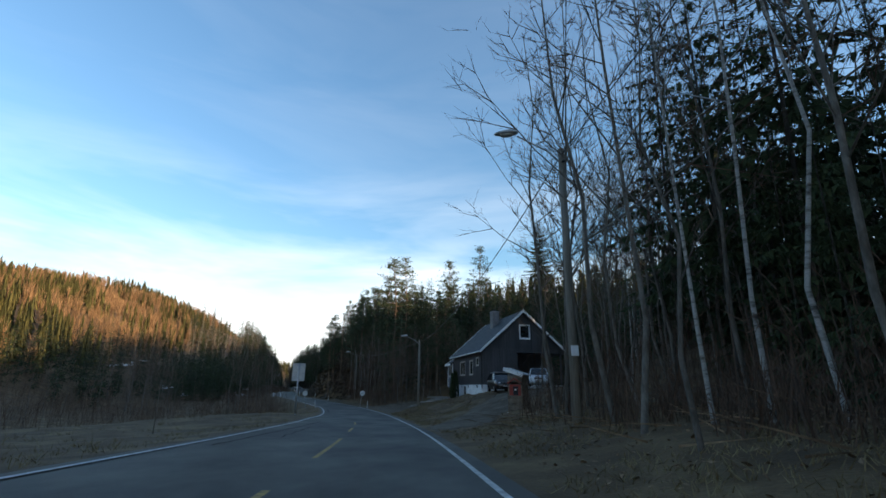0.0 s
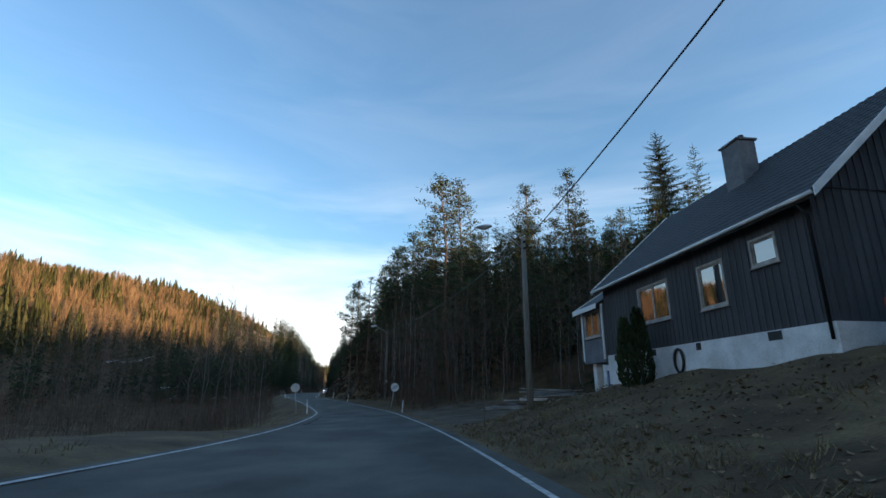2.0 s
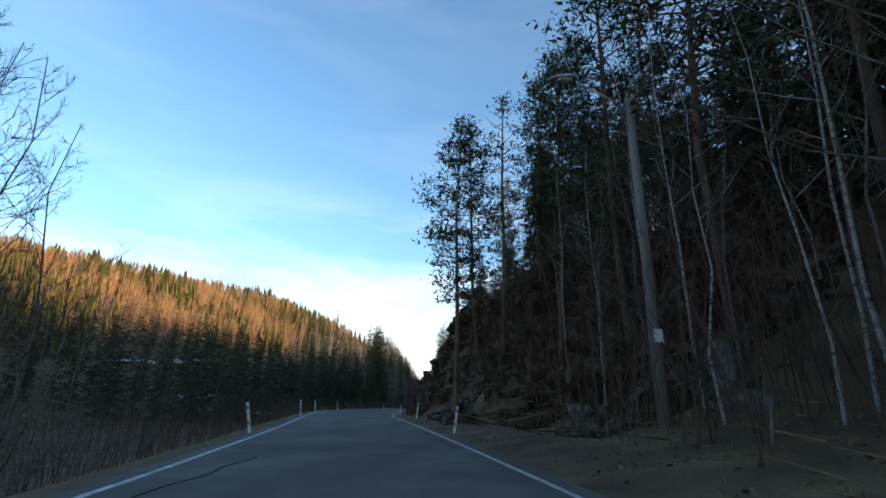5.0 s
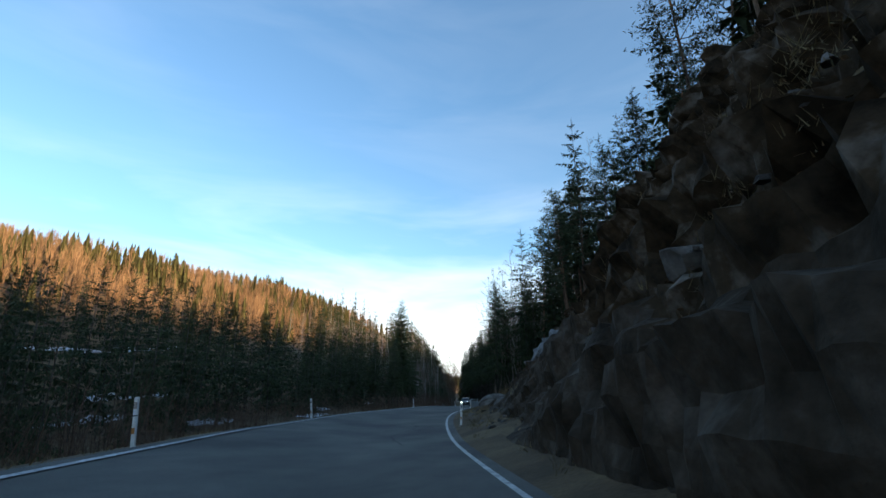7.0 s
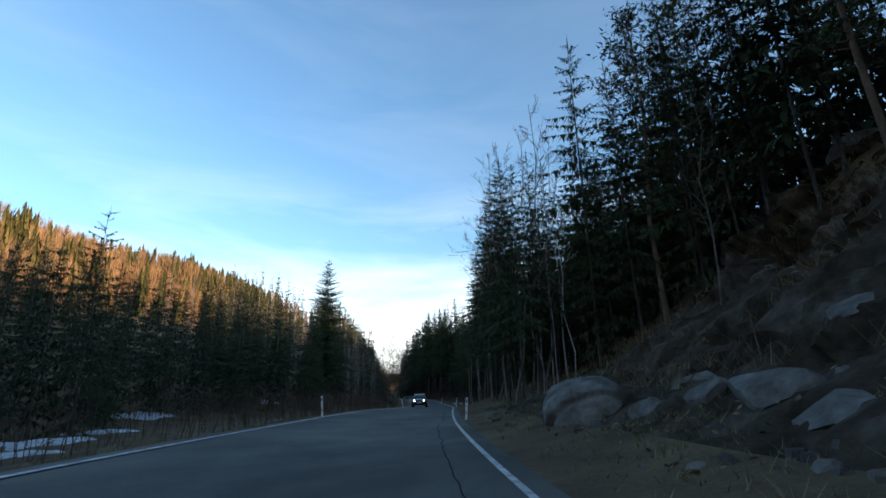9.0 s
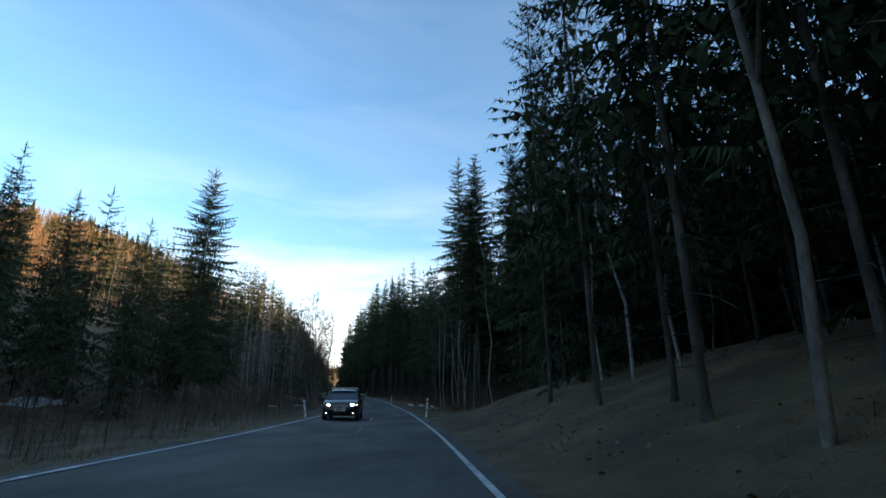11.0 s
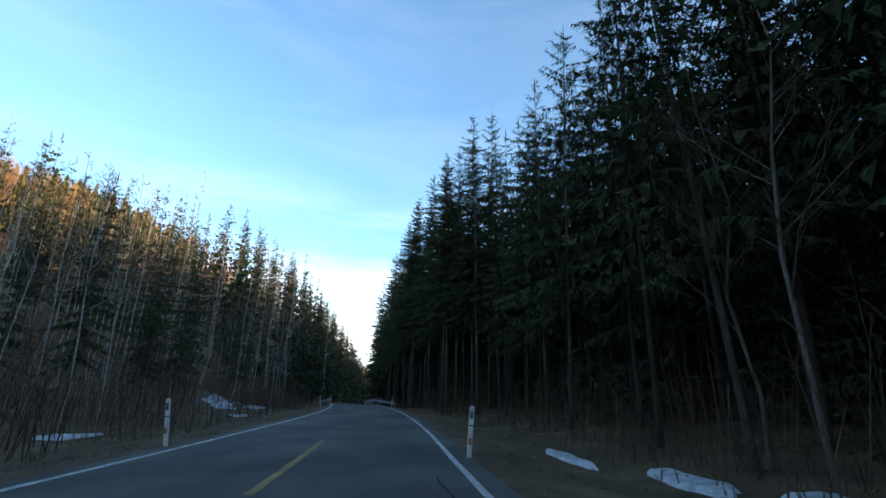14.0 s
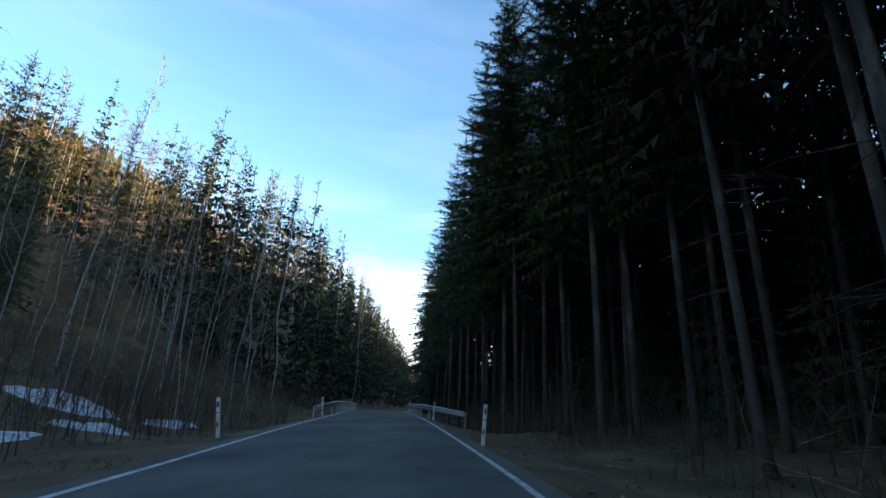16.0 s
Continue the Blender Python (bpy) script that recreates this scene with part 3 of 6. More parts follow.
ER, EL = (lambda u: table(u, EDGES, 1)), (lambda u: table(u, EDGES, 2))
ribbon("road", "grey worn asphalt country road", ASPHALT, -118, 880, 2.0, lambda u: EL(u) - .35, lambda u: ER(u) + .4, 0.0, cols=6)
ribbon("edge_line_right", "white painted edge line", LINE_WHITE, -100, 600, 2.0, lambda u: ER(u) - .055, lambda u: ER(u) + .055, .006, "road marking")
ribbon("edge_line_left", "white painted edge line", LINE_WHITE, -100, 600, 2.0, lambda u: EL(u) - .055, lambda u: EL(u) + .055, .006, "road marking")



# ---- rock cutting beside the road ----
def rock_cut():
    """The blasted face: smooth sheets of rock low down, broken blocks with open joints above, following the bank."""
    us = [98 + .19 * i for i in range(537)]
    es = [.8 + .165 * j for j in range(91)]
    V, F, mats = [], [], []
    face = Vector((-BX[0], -BX[1], .6)).normalized()

    def block(q):
        near = noise.voronoi(q)
        return noise.cell(near[1][0] * 3.7) - .5, min(near[0][1] - near[0][0], .22) / .22

    def step(x, sharp):
        """A sawtooth sheet edge: slow rise, quick drop."""
        f = x - math.floor(x)
        return f if f < 1 - sharp else (1 - sharp) * (1 - f) / sharp
    for u in us:
        er = table(u, EDGES, 1)
        fade = min(1, (u - 98) / 8, (200 - u) / 8)
        near = max(0, min((u - 112) / 4, (144 - u) / 4, 1))
        for e in es:
            d = er + e
            p = at(u, d)
            rise = p.z - road_z(u, er)
            steep = min(max((ground(u, d + .9) - ground(u, d - .6) - .35) / 1.3, 0), 1)
            k = fade * (.30 + .70 * steep) * min(1, max(0, (e - 1.2 + .5 * near) / (1.5 - .8 * near))) * min(1, (es[-1] + .4 - e) / 2.5)
            bend = .6 * noise.noise(Vector((u * .12, rise * .2, 3)))
            # craggy share: more towards the top and the near end of the face
            crag = min(max((rise - 1.7 - 1.5 * noise.noise(Vector((u * .16, 5, rise * .2))) - 1.1 * noise.noise(Vector((u * .5, 7, rise * .5))) - max(0, (u - 134) * .06)) / .8, .30), 1)
            crag = max(crag, min(max((128 - u) / 6, 0), 1))
            q = Vector((u * .42 + rise * .25, d * .35, rise * .62 + u * .16 + bend))
            b1, c1 = block(q * 1.05)
            b2, c2 = block(q * 2.4 + Vector((9, 4, 1)))
            b3, c3 = block(q * 5.2)
            rough = .70 * b1 + .48 * b2 + .24 * b3 + .34 * (c1 - .7) + .24 * (c2 - .7) + .10 * (c3 - .7) + .12 * noise.noise(p * 1.9)
            sheet = .75 * step(rise * .42 + u * .11 + bend * 1.5, .10) + .34 * step(rise * 1.0 + u * .21 + bend * 2.4, .16) + .22 * noise.noise(Vector((u * .3, rise * .5, 8))) + .09 * noise.noise(p * 2.1) + .05 * noise.noise(p * 5.0) - .25
            push = k * (.35 + crag * rough + (1 - crag) * sheet) - .5 * (1 - k) + .15
            V.append(p + face * push)
            mats.append(crag)
    n = len(es)
    slots = []
    for i in range(len(us) - 1):
        for j in range(n - 1):
            a = i * n + j
            F.append((a, a + 1, a + n + 1, a + n))
            slots.append(0 if mats[a] > .45 else 1)
    # frozen sheet clinging to the rock
    IV, IF, idx = [], [], {}
    for i in range(len(us) - 1):
        for j in range(n - 1):
            u, e = us[i], es[j]
            mid = 6.5 + .09 * (155 - u) + .5 * noise.noise(Vector((u * .5, 3, 1)))
            half = .62 * max(0, 1 - ((u - 155) / 4.4) ** 2) ** .5 + .35 * noise.noise(Vector((u * .9, e * .8, 5)))
            if abs(u - 155) < 4.4 and abs(e - mid) < half:
                q = []
                for a in (i * n + j, i * n + j + 1, (i + 1) * n + j + 1, (i + 1) * n + j):
                    if a not in idx:
                        idx[a] = len(IV)
                        IV.append(V[a] + face * (.10 + .05 * noise.noise(V[a] * 1.1)))
                    q.append(idx[a])
                IF.append(tuple(q))
    ice = thing("ice_sheet", "pale frozen sheet of ice and old snow on the rock", "ice", data=mesh_of("ice_sheet", IV, IF, ICE, True))
    ice.modifiers.new("thick", "SOLIDIFY").thickness = .16
    me = mesh_of("rock_face", V, F, [ROCK_MOSS, ROCK_SHEET])
    me.polygons.foreach_set("material_index", slots)
    thing("rock_face", "blasted grey-brown rock face with mossy ledges and smooth sheets beside the road", "rock", kind="structure", data=me)


ICE = material("pale_ice_sheet", [(.075, .07, .065), (.21, .212, .218)], 1.2, .6, .7, 14)
ROCK_MOSS = material("mossy_rock", [(.015, .010, .005), (.052, .035, .020), (.17, .145, .120)], 1.3, .92, 1.0, 7, contrast=(.36, .72), spec=.1)
ROCK_SHEET = material("smooth_brown_rock", [(.016, .011, .006), (.046, .034, .023), (.098, .082, .066)], 1.1, .9, 1.0, 9, contrast=(.32, .72), spec=.1)
SLAB = material("grey_slab_rock", [(.055, .047, .039), (.125, .115, .103), (.205, .194, .180)], 1.6, .9, .9, 9, contrast=(.3, .75))
rock_cut()


def boulder(rng, sx, sy, sz, mat=None):
    """A blasted block: an ellipsoid split along random planes, then roughened."""
    bm = bmesh.new()
    bmesh.ops.create_icosphere(bm, subdivisions=4, radius=1)
    off = Vector((rng.uniform(0, 50), rng.uniform(0, 50), 0))
    cuts = []
    for _ in range(15):
        g = Vector((rng.gauss(0, 1), rng.gauss(0, 1), rng.gauss(.15, .8))).normalized()
        cuts.append((g, rng.uniform(.50, .74)))
    for v in bm.verts:
        c = v.co.normalized()
        for g, h in cuts:
            k = c.dot(g) - h
            if k > 0:
                c = c - g * k
        c = c * (1 + .03 * noise.noise(c * 3 + off) + .02 * noise.noise(c * 9 + off))
        v.co = Vector((c.x * sx, c.y * sy, c.z * sz)) * 1.4
    me = bpy.data.meshes.new("boulder")
    bm.to_mesh(me)
    bm.free()
    me.materials.append(mat or SLAB)
    return me


def slab(rng, sx, sy, sz):
    """A smooth ice-worn slab with parallel slanting cracks."""
    bm = bmesh.new()
    bmesh.ops.create_icosphere(bm, subdivisions=5, radius=1)
    off = Vector((rng.uniform(0, 50), rng.uniform(0, 50), 0))
    for v in bm.verts:
        c = v.co.normalized()
        c = Vector([math.copysign(abs(x) ** .58, x) for x in c])
        g = (c.y * sy * .9 + c.z * sz * 1.1 + .25 * noise.noise(c * 1.5 + off)) * .85
        g = abs(g - round(g))
        crack = max(0, 1 - g / .17)
        k = 1 + .10 * noise.noise(c * 1.3 + off) + .04 * noise.noise(c * 5 + off) - .20 * crack * (.6 + .4 * noise.noise(c * 3 + off))
        v.co = Vector((c.x * sx * (1 - .18 * c.z), c.y * sy, c.z * sz)) * k
    me = bpy.data.meshes.new("rock_slab")
    bm.to_mesh(me)
    bm.free()
    for q in me.polygons:
        q.use_smooth = True
    me.materials.append(SLAB)
    return me


RB = random.Random(21)
ob = thing("rock_slab", "smooth pale grey rock slab with slanting cracks on the bank", "rock", group="rocks on the bank", data=slab(RB, 1.15, 2.1, .95))
p = at(175.8, 6.2, -.05)
ob.matrix_world = pose(p.x, p.y, p.z, 4, -16, heading(175.8) - 14)
for u, d, sx, sy, sz in ((172.2, 6.5, .6, .8, .5), (170.9, 7.0, .7, .8, .55), (169.2, 7.2, .8, 1.1, .6), (167.3, 6.5, .5, .8, .4), (166.0, 6.9, .9, 1.1, .65), (163.2, 6.6, .8, 1.0, .5), (160.4, 6.4, .7, .9, .5), (172.9, 7.9, .8, 1.2, .5), (169.0, 8.8, .8, 1.4, .5),
                         (181.0, 17.5, 2.0, 2.2, 1.5), (178, 18.5, 1.5, 1.6, 1.6), (147, 7.3, .5, .7, .35), (143, 6.6, .4, .6, .3), (139, 6.8, .7, .9, .5), (134.5, 6.6, .6, .8, .45),
                         (118.5, 5.9, .6, .8, .6), (105.5, 9.2, .6, .8, .6), (101.5, 9.4, .7, .8, .6), (107.5, 8.2, .6, .6, .5), (104, 10.6, .9, 1.0, .9)):
    ob = thing("boulder", "angular grey rock on the brown bank", "rock", group="rocks on the bank", data=boulder(RB, sx * .62, sy * .66, sz * .62))
    p = at(u, d, -sz * .16)
    ob.matrix_world = pose(p.x, p.y, p.z, RB.uniform(-8, 8), RB.uniform(-18, -5), heading(u) + RB.uniform(-15, 15))


def rubble():
    """Broken stones fallen at the foot of the face."""
    rng = random.Random(8)
    V, F = [], []
    for _ in range(1500):
        u = rng.uniform(112, 196)
        e = rng.choice((rng.uniform(1.4, 4.8), rng.uniform(2.2, 9)))
        p = at(u, ER(u) + e, .0)
        if noise.noise(Vector((u * .25, e * .5, 6))) < -.05:
            continue
        s = rng.uniform(.05, .17) * (1.6 if rng.random() < .12 else 1)
        a = rng.uniform(0, 6.28)
        n0 = len(V)
        for k in range(5):
            b = a + 6.283 * k / 5 + rng.uniform(-.3, .3)
            r = s * rng.uniform(.7, 1.3)
            V.append(p + Vector((math.cos(b) * r, math.sin(b) * r, -.04)))
        for k in range(5):
            q = V[n0 + k]
            V.append(p.lerp(q, rng.uniform(.5, .85)) + Vector((rng.gauss(0, .02), rng.gauss(0, .02), s * rng.uniform(.35, .8))))
        for k in range(5):
            k2 = (k + 1) % 5
            F.append((n0 + k, n0 + k2, n0 + 5 + k2, n0 + 5 + k))
        F.append(tuple(n0 + 5 + k for k in range(5)))
    thing("rubble", "broken stones at the foot of the rock face", "stones", kind="stuff", data=mesh_of("rubble", V, F, RUBBLE))


RUBBLE = material("rubble_stone", [(.045, .038, .032), (.12, .11, .10)], 1.5, .95, .5, 20, island=.5)
rubble()

# ---- house ----
WOOD_DARK = material("dark_grey_cladding", [(.046, .046, .049), (.080, .080, .084)], 1.5, .8, .25, 40, stretch=(1, 1, .15), vary=.12)
WOOD_GREY = material("blue_grey_cladding", [(.10, .11, .125), (.15, .16, .175)], 1.5, .8, .2, 40)
WHITE = material("white_paint", [(.62, .62, .60), (.80, .80, .78)], 2, .6, .1, 40)
PLASTER = material("white_plinth_plaster", [(.50, .50, .49), (.70, .70, .69)], 1.2, .9, .3, 25)
ROOF = material("dark_roof_tiles", [(.022, .023, .026), (.045, .046, .050)], 2, .55, .2, 30)
BLUE = material("blue_garage_door", [(.035, .085, .20), (.05, .115, .26)], 1.5, .5, .05, 30)
RED = material("red_painted_wood", [(.20, .035, .025), (.30, .055, .04)], 2, .75, .2, 40)
GALV = material("galvanised_steel", [(.28, .285, .29), (.42, .425, .43)], 6, .45, .05, 50, metal=.8)
BLACK = material("black_plastic", [(.010, .010, .011), (.02, .02, .021)], 8, .5, .1)
POLE_WOOD = material("weathered_pole_wood", [(.12, .11, .092), (.25, .235, .20)], 2, .9, .5, 30, stretch=(1, 1, .08))
BARE_WOOD = material("weathered_planks", [(.11, .085, .06), (.24, .20, .155)], 2.5, .9, .4, 30, stretch=(1, .2, 1), vary=.2)
CONCRETE = material("grey_concrete", [(.20, .195, .185), (.32, .31, .30)], 1.5, .9, .4, 30)


def glass(name, tint, rough=.04):
    m = bpy.data.materials.new(name)
    m.use_nodes = True
    b = m.node_tree.nodes["Principled BSDF"]
    b.inputs["Base Color"].default_value = (*tint, 1)
    b.inputs["Roughness"].default_value, b.inputs["Specular IOR Level"].default_value, b.inputs["IOR"].default_value = rough, .9, 1.52
    return m


PANE = glass("window_glass", (.015, .018, .022), .02)
PANE.node_tree.nodes["Principled BSDF"].inputs["IOR"].default_value = 2.1
FRAME_WOOD = material("worn_window_frame", [(.24, .21, .18), (.42, .39, .35)], 3, .7, .2, 40)
CAR_GLASS = glass("car_glass", (.008, .010, .012))
CHIMNEY = material("chimney_sheet", [(.10, .10, .105), (.16, .162, .168)], 3, .6, .1, 30)
HM = pose(3.9, 49.98, .95, 0, 0, 11.93)
house = thing("house", "dark grey board-clad gable house with white plinth and carport", "house", HM)
HW, HL, EAVE, RIDGE, PL = 8.5, 12.54, 4.06, 7.9, .53


def wall_holes(name, w, h, holes, thick, mat, parent, m, top=None):
    """A wall in local x (along) and z with true openings; thickness along +y. top(x): its upper edge, if not flat."""
    xs = sorted({0, w, *[v for q in holes for v in (q[0], q[2])]})
    zs = sorted({0, h, *[v for q in holes for v in (q[1], q[3])]})
    bm = bmesh.new()
    for i in range(len(xs) - 1):
        for j in range(len(zs) - 1):
            cx, cz = (xs[i] + xs[i + 1]) / 2, (zs[j] + zs[j + 1]) / 2
            if any(a < cx < c and b < cz < d for a, b, c, d in holes):
                continue
            box_bm(xs[i], 0, zs[j], xs[i + 1], thick, zs[j + 1], 0, bm)
    bmesh.ops.remove_doubles(bm, verts=bm.verts, dist=1e-4)
    return part(name, bm, parent, m=m, mat=mat)


def window(parent, m, w, h, panes=1, sill=True, name="window", trim=None):
    """White frame with panes and sill, in local x and z, facing -y."""
    win = new(name)
    win.parent, win.matrix_basis = parent, m
    fr, fw = bmesh.new(), .07
    box_bm(-.09, -.045, -.09, w + .09, .0, 0, .008, fr)
    box_bm(-.09, -.045, h, w + .09, .0, h + .09, .008, fr)
    box_bm(-.09, -.042, 0, 0, .0, h, .008, fr)
    box_bm(w, -.042, 0, w + .09, .0, h, .008, fr)
    for k in range(panes):
        a, b = w * k / panes, w * (k + 1) / panes
        box_bm(a, .0, 0, a + fw * .6, .06, h, 0, fr)
        box_bm(b - fw * .6, .0, 0, b, .06, h, 0, fr)
        box_bm(a + fw * .6, .0, 0, b - fw * .6, .06, fw * .7, 0, fr)
        box_bm(a + fw * .6, .0, h - fw * .7, b - fw * .6, .06, h, 0, fr)
    part("window_frame", fr, win, mat=trim or WHITE)
    for k in range(panes):
        part("pane", box_bm(w * k / panes + .02, .03, .02, w * (k + 1) / panes - .02, .042, h - .02), win, mat=PANE)
    if sill:
        part("window_sill", box_bm(-.12, -.10, -.13, w + .12, .0, -.094, .008), win, mat=trim or WHITE)
    return win


# the long wall towards the road, local x runs back along the house
LW = Matrix.Translation((0, HL, 0)) @ pose(0, 0, 0, 0, 0, -90)      # x: 0 at the far end
lw_holes = [(HL - b, z0, HL - a, z1) for a, b, z0, z1 in ((1.4, 2.28, 2.48, 3.18), (3.7, 4.9, 1.62, 3.0), (6.95, 9.1, 1.65, 3.05))]
wall_l = wall_holes("wall", HL, EAVE - PL, [(a, b - PL, c, d - PL) for a, b, c, d in lw_holes], .2, WOOD_DARK, house, LW @ Matrix.Translation((0, 0, PL)))
for a, b, c, d in lw_holes:
    window(house, LW @ Matrix.Translation((a, 0, b)), c - a, d - b, 2 if c - a > 1.5 else 1, trim=FRAME_WOOD)
batten_me = {}


def batten(parent, x, z0, z1, w=.065):
    key = round(z1 - z0, 2)
    if key not in batten_me:
        bm = box_bm(0, -.028, 0, w, 0.0, z1 - z0, .006)
        me = bpy.data.meshes.new("batten")
        bm.to_mesh(me)
        bm.free()
        me.materials.append(WOOD_DARK)
        batten_me[key] = me
    part("batten", batten_me[key], parent, m=Matrix.Translation((x, 0, z0)))


x = .02
while x < HL - .05:
    spans = [(0, EAVE - PL)]
    for a, b, c, d in lw_holes:
        if a - .14 < x < c + .14:
            spans = [(0, b - PL - .14), (d - PL + .1, EAVE - PL)]
    for z0, z1 in spans:
        if z1 - z0 > .15:
            batten(wall_l, x, z0, z1)
    x += .27
# plinth with vents and cellar windows
part("plinth", box_bm(-.03, -.03, -1.9, HW, HL, PL), house, mat=PLASTER)
for a in (1.7, 5.3, 8.2, 10.2, 11.6):
    part("vent", box_bm(-.045, a, .25, -.025, a + (.5 if a < 2 else .26), .50, .004), house, "dark cellar vent", mat=BLACK)
# hose reel
hose = bmesh.new()
bmesh.ops.create_circle(hose, segments=20, radius=.30)
hv, hf = [], []
tube(hv, hf, [Vector((-.10, 6.6 + .28 * math.cos(g), -.05 + .42 * math.sin(g))) for g in [6.283 * i / 20 for i in range(21)]], [.05] * 21, 6)
hose.free()
part("hose", mesh_of("hose", hv, hf, BLACK, True), house, "coiled dark green garden hose")
# gable wall towards the drive, with the carport opening
gw = wall_holes("gable_wall", 3.65, EAVE - PL, [], .2, WOOD_DARK, house, Matrix.Translation((0, .003, PL)))
part("carport_wall", box_bm(3.45, .2, 0, 3.65, 5.6, EAVE), house, mat=WOOD_DARK)
part("carport_back", box_bm(3.65, 5.4, 0, HW, 5.6, EAVE), house, mat=WOOD_DARK)
part("carport_floor", box_bm(3.65, -.2, -1.5, HW, 5.4, .02), house, mat=CONCRETE)
part("carport_ceiling", box_bm(3.65, .2, EAVE - .12, HW, 5.4, EAVE), house, mat=WOOD_DARK)
part("carport_beam", box_bm(3.65, .02, EAVE - .35, HW, .2, EAVE), house, mat=WOOD_DARK)
for yy in (.05, 2.8):
    part("carport_post", box_bm(HW - .2, yy, 0, HW - .05, yy + .15, EAVE - .35, .01), house, mat=WOOD_DARK)
part("rear_wall", box_bm(.2, HL - .2, PL, HW, HL, EAVE), house, mat=WOOD_DARK)
part("far_wall", box_bm(HW - .2, 5.6, PL, HW, HL - .2, EAVE), house, mat=WOOD_DARK)


def gable(y0, y1, hole=None):
    """Triangle of the gable, cut round its window."""
    bm = bmesh.new()
    s = (RIDGE - EAVE - .25) / (HW / 2)
    xs = [0.0] + ([hole[0], hole[2]] if hole else []) + [HW / 2, HW]
    xs = sorted(set(xs))
    for a, b in zip(xs[:-1], xs[1:]):
        def topz(x):
            return EAVE + s * (x if x <= HW / 2 else HW - x)
        bands = [(EAVE, None)]
        if hole and hole[0] - .01 <= a and b <= hole[2] + .01:
            bands = [(EAVE, hole[1]), (hole[3], None)]
        for z0, z1 in bands:
            quad = [(a, z0), (b, z0), (b, z1 if z1 else topz(b)), (a, z1 if z1 else topz(a))]
            fr = [bm.verts.new((q[0], y0, q[1])) for q in quad]
            bk = [bm.verts.new((q[0], y1, q[1])) for q in quad]
            bm.faces.new(fr)
            bm.faces.new(bk[::-1])
            for i in range(4):
                j = (i + 1) % 4
                bm.faces.new((fr[j], fr[i], bk[i], bk[j]))
    bmesh.ops.recalc_face_normals(bm, faces=bm.faces)
    return bm


gb = part("gable", gable(-.04, .16, (4.0, 5.15, 5.0, 6.45)), house, mat=WOOD_DARK)
window(house, Matrix.Translation((4.0, -.04, 5.15)), 1.0, 1.3)
part("gable", gable(HL - .2, HL), house, mat=WOOD_DARK)
x = .15
while x < HW - .1:
    s = (RIDGE - EAVE - .25) / (HW / 2)
    top = s * (x if x <= HW / 2 else HW - x)
    if top > .2:
        if 3.8 < x < 5.15:
            batten(gb, x, EAVE + .0, 5.0)
            gb.children[-1].matrix_basis.translation.y = -.04
            if EAVE + top - 6.6 > .15:
                batten(gb, x, 6.6, EAVE + top)
        else:
            batten(gb, x, EAVE, EAVE + top)
        gb.children[-1].matrix_basis.translation.y = -.04
    if x < 3.5:
        batten(gw, x, 0, EAVE - PL)
    x += .27


def roof_slope(side):
    """Tiled slope with stepped courses and waves; side -1 to the road, 1 away."""
    V, F = [], []
    y0, y1 = -.55, HL + .45
    over = .38
    half = HW / 2
    s = (RIDGE - EAVE) / half
    length = math.hypot(half + over, s * (half + over))
    courses = int(length / .34)
    ny = int((y1 - y0) / .075)
    for c in range(courses):
        for edge in (0, 1):
            f = (c + edge) / courses
            for i in range(ny + 1):
                y = y0 + (y1 - y0) * i / ny
                wave = .016 * math.sin(2 * math.pi * (y - y0) / .30)
                x = half - f * (half + over)
                V.append((half + side * (half - x), y, RIDGE - s * (half - x) + wave + (.035 if edge else .0) + .06))
    row = ny + 1
    for c in range(2 * courses - 1):
        for i in range(ny):
            a = c * row + i
            F.append((a, a + 1, a + row + 1, a + row))
    return mesh_of("roof_tiles", V, F, ROOF, False)


for sd in (-1, 1):
    rf = part("roof", roof_slope(sd), house)
    half, over = HW / 2, .38
    s = (RIDGE - EAVE) / half
    bm = bmesh.new()
    xe = half + sd * (half + over)
    ze = EAVE - s * over
    a = [(half, RIDGE), (xe, ze), (xe, ze - .14), (half, RIDGE - .18)]
    f0 = [bm.verts.new((p[0], -.5, p[1])) for p in a]
    f1 = [bm.verts.new((p[0], HL + .4, p[1])) for p in a]
    for i in range(4):
        j = (i + 1) % 4
        bm.faces.new((f0[i], f0[j], f1[j], f1[i]))
    bm.faces.new(f0[::-1])
    bm.faces.new(f1)
    bmesh.ops.recalc_face_normals(bm, faces=bm.faces)
    part("roof_deck", bm, house, mat=WOOD_DARK)
    for yy in (-.60, HL + .42):
        bm = bmesh.new()
        q = [(half, RIDGE + .12), (xe + sd * .03, ze + .12), (xe + sd * .03, ze - .14), (half, RIDGE - .16)]
        f0 = [bm.verts.new((p[0], yy, p[1])) for p in q]
        f1 = [bm.verts.new((p[0], yy + .05, p[1])) for p in q]
        for i in range(4):
            j = (i + 1) % 4
            bm.faces.new((f0[i], f0[j], f1[j], f1[i]))
        bm.faces.new(f0[::-1])
        bm.faces.new(f1)
        bmesh.ops.recalc_face_normals(bm, faces=bm.faces)
        part("barge_board", bm, house, "white barge board", mat=WHITE)
    gv, gf = [], []
    tube(gv, gf, [Vector((xe + sd * .06, -.5, ze - .02)), Vector((xe + sd * .06, HL + .4, ze - .02))], [.065, .065], 8, True)
    part("gutter", mesh_of("gutter", gv, gf, WHITE, True), house)
gv, gf = [], []
tube(gv, gf, [Vector((-.36, .12, EAVE - .42)), Vector((-.06, .12, EAVE - .75)), Vector((-.06, .12, .1))], [.045] * 3, 8, True)
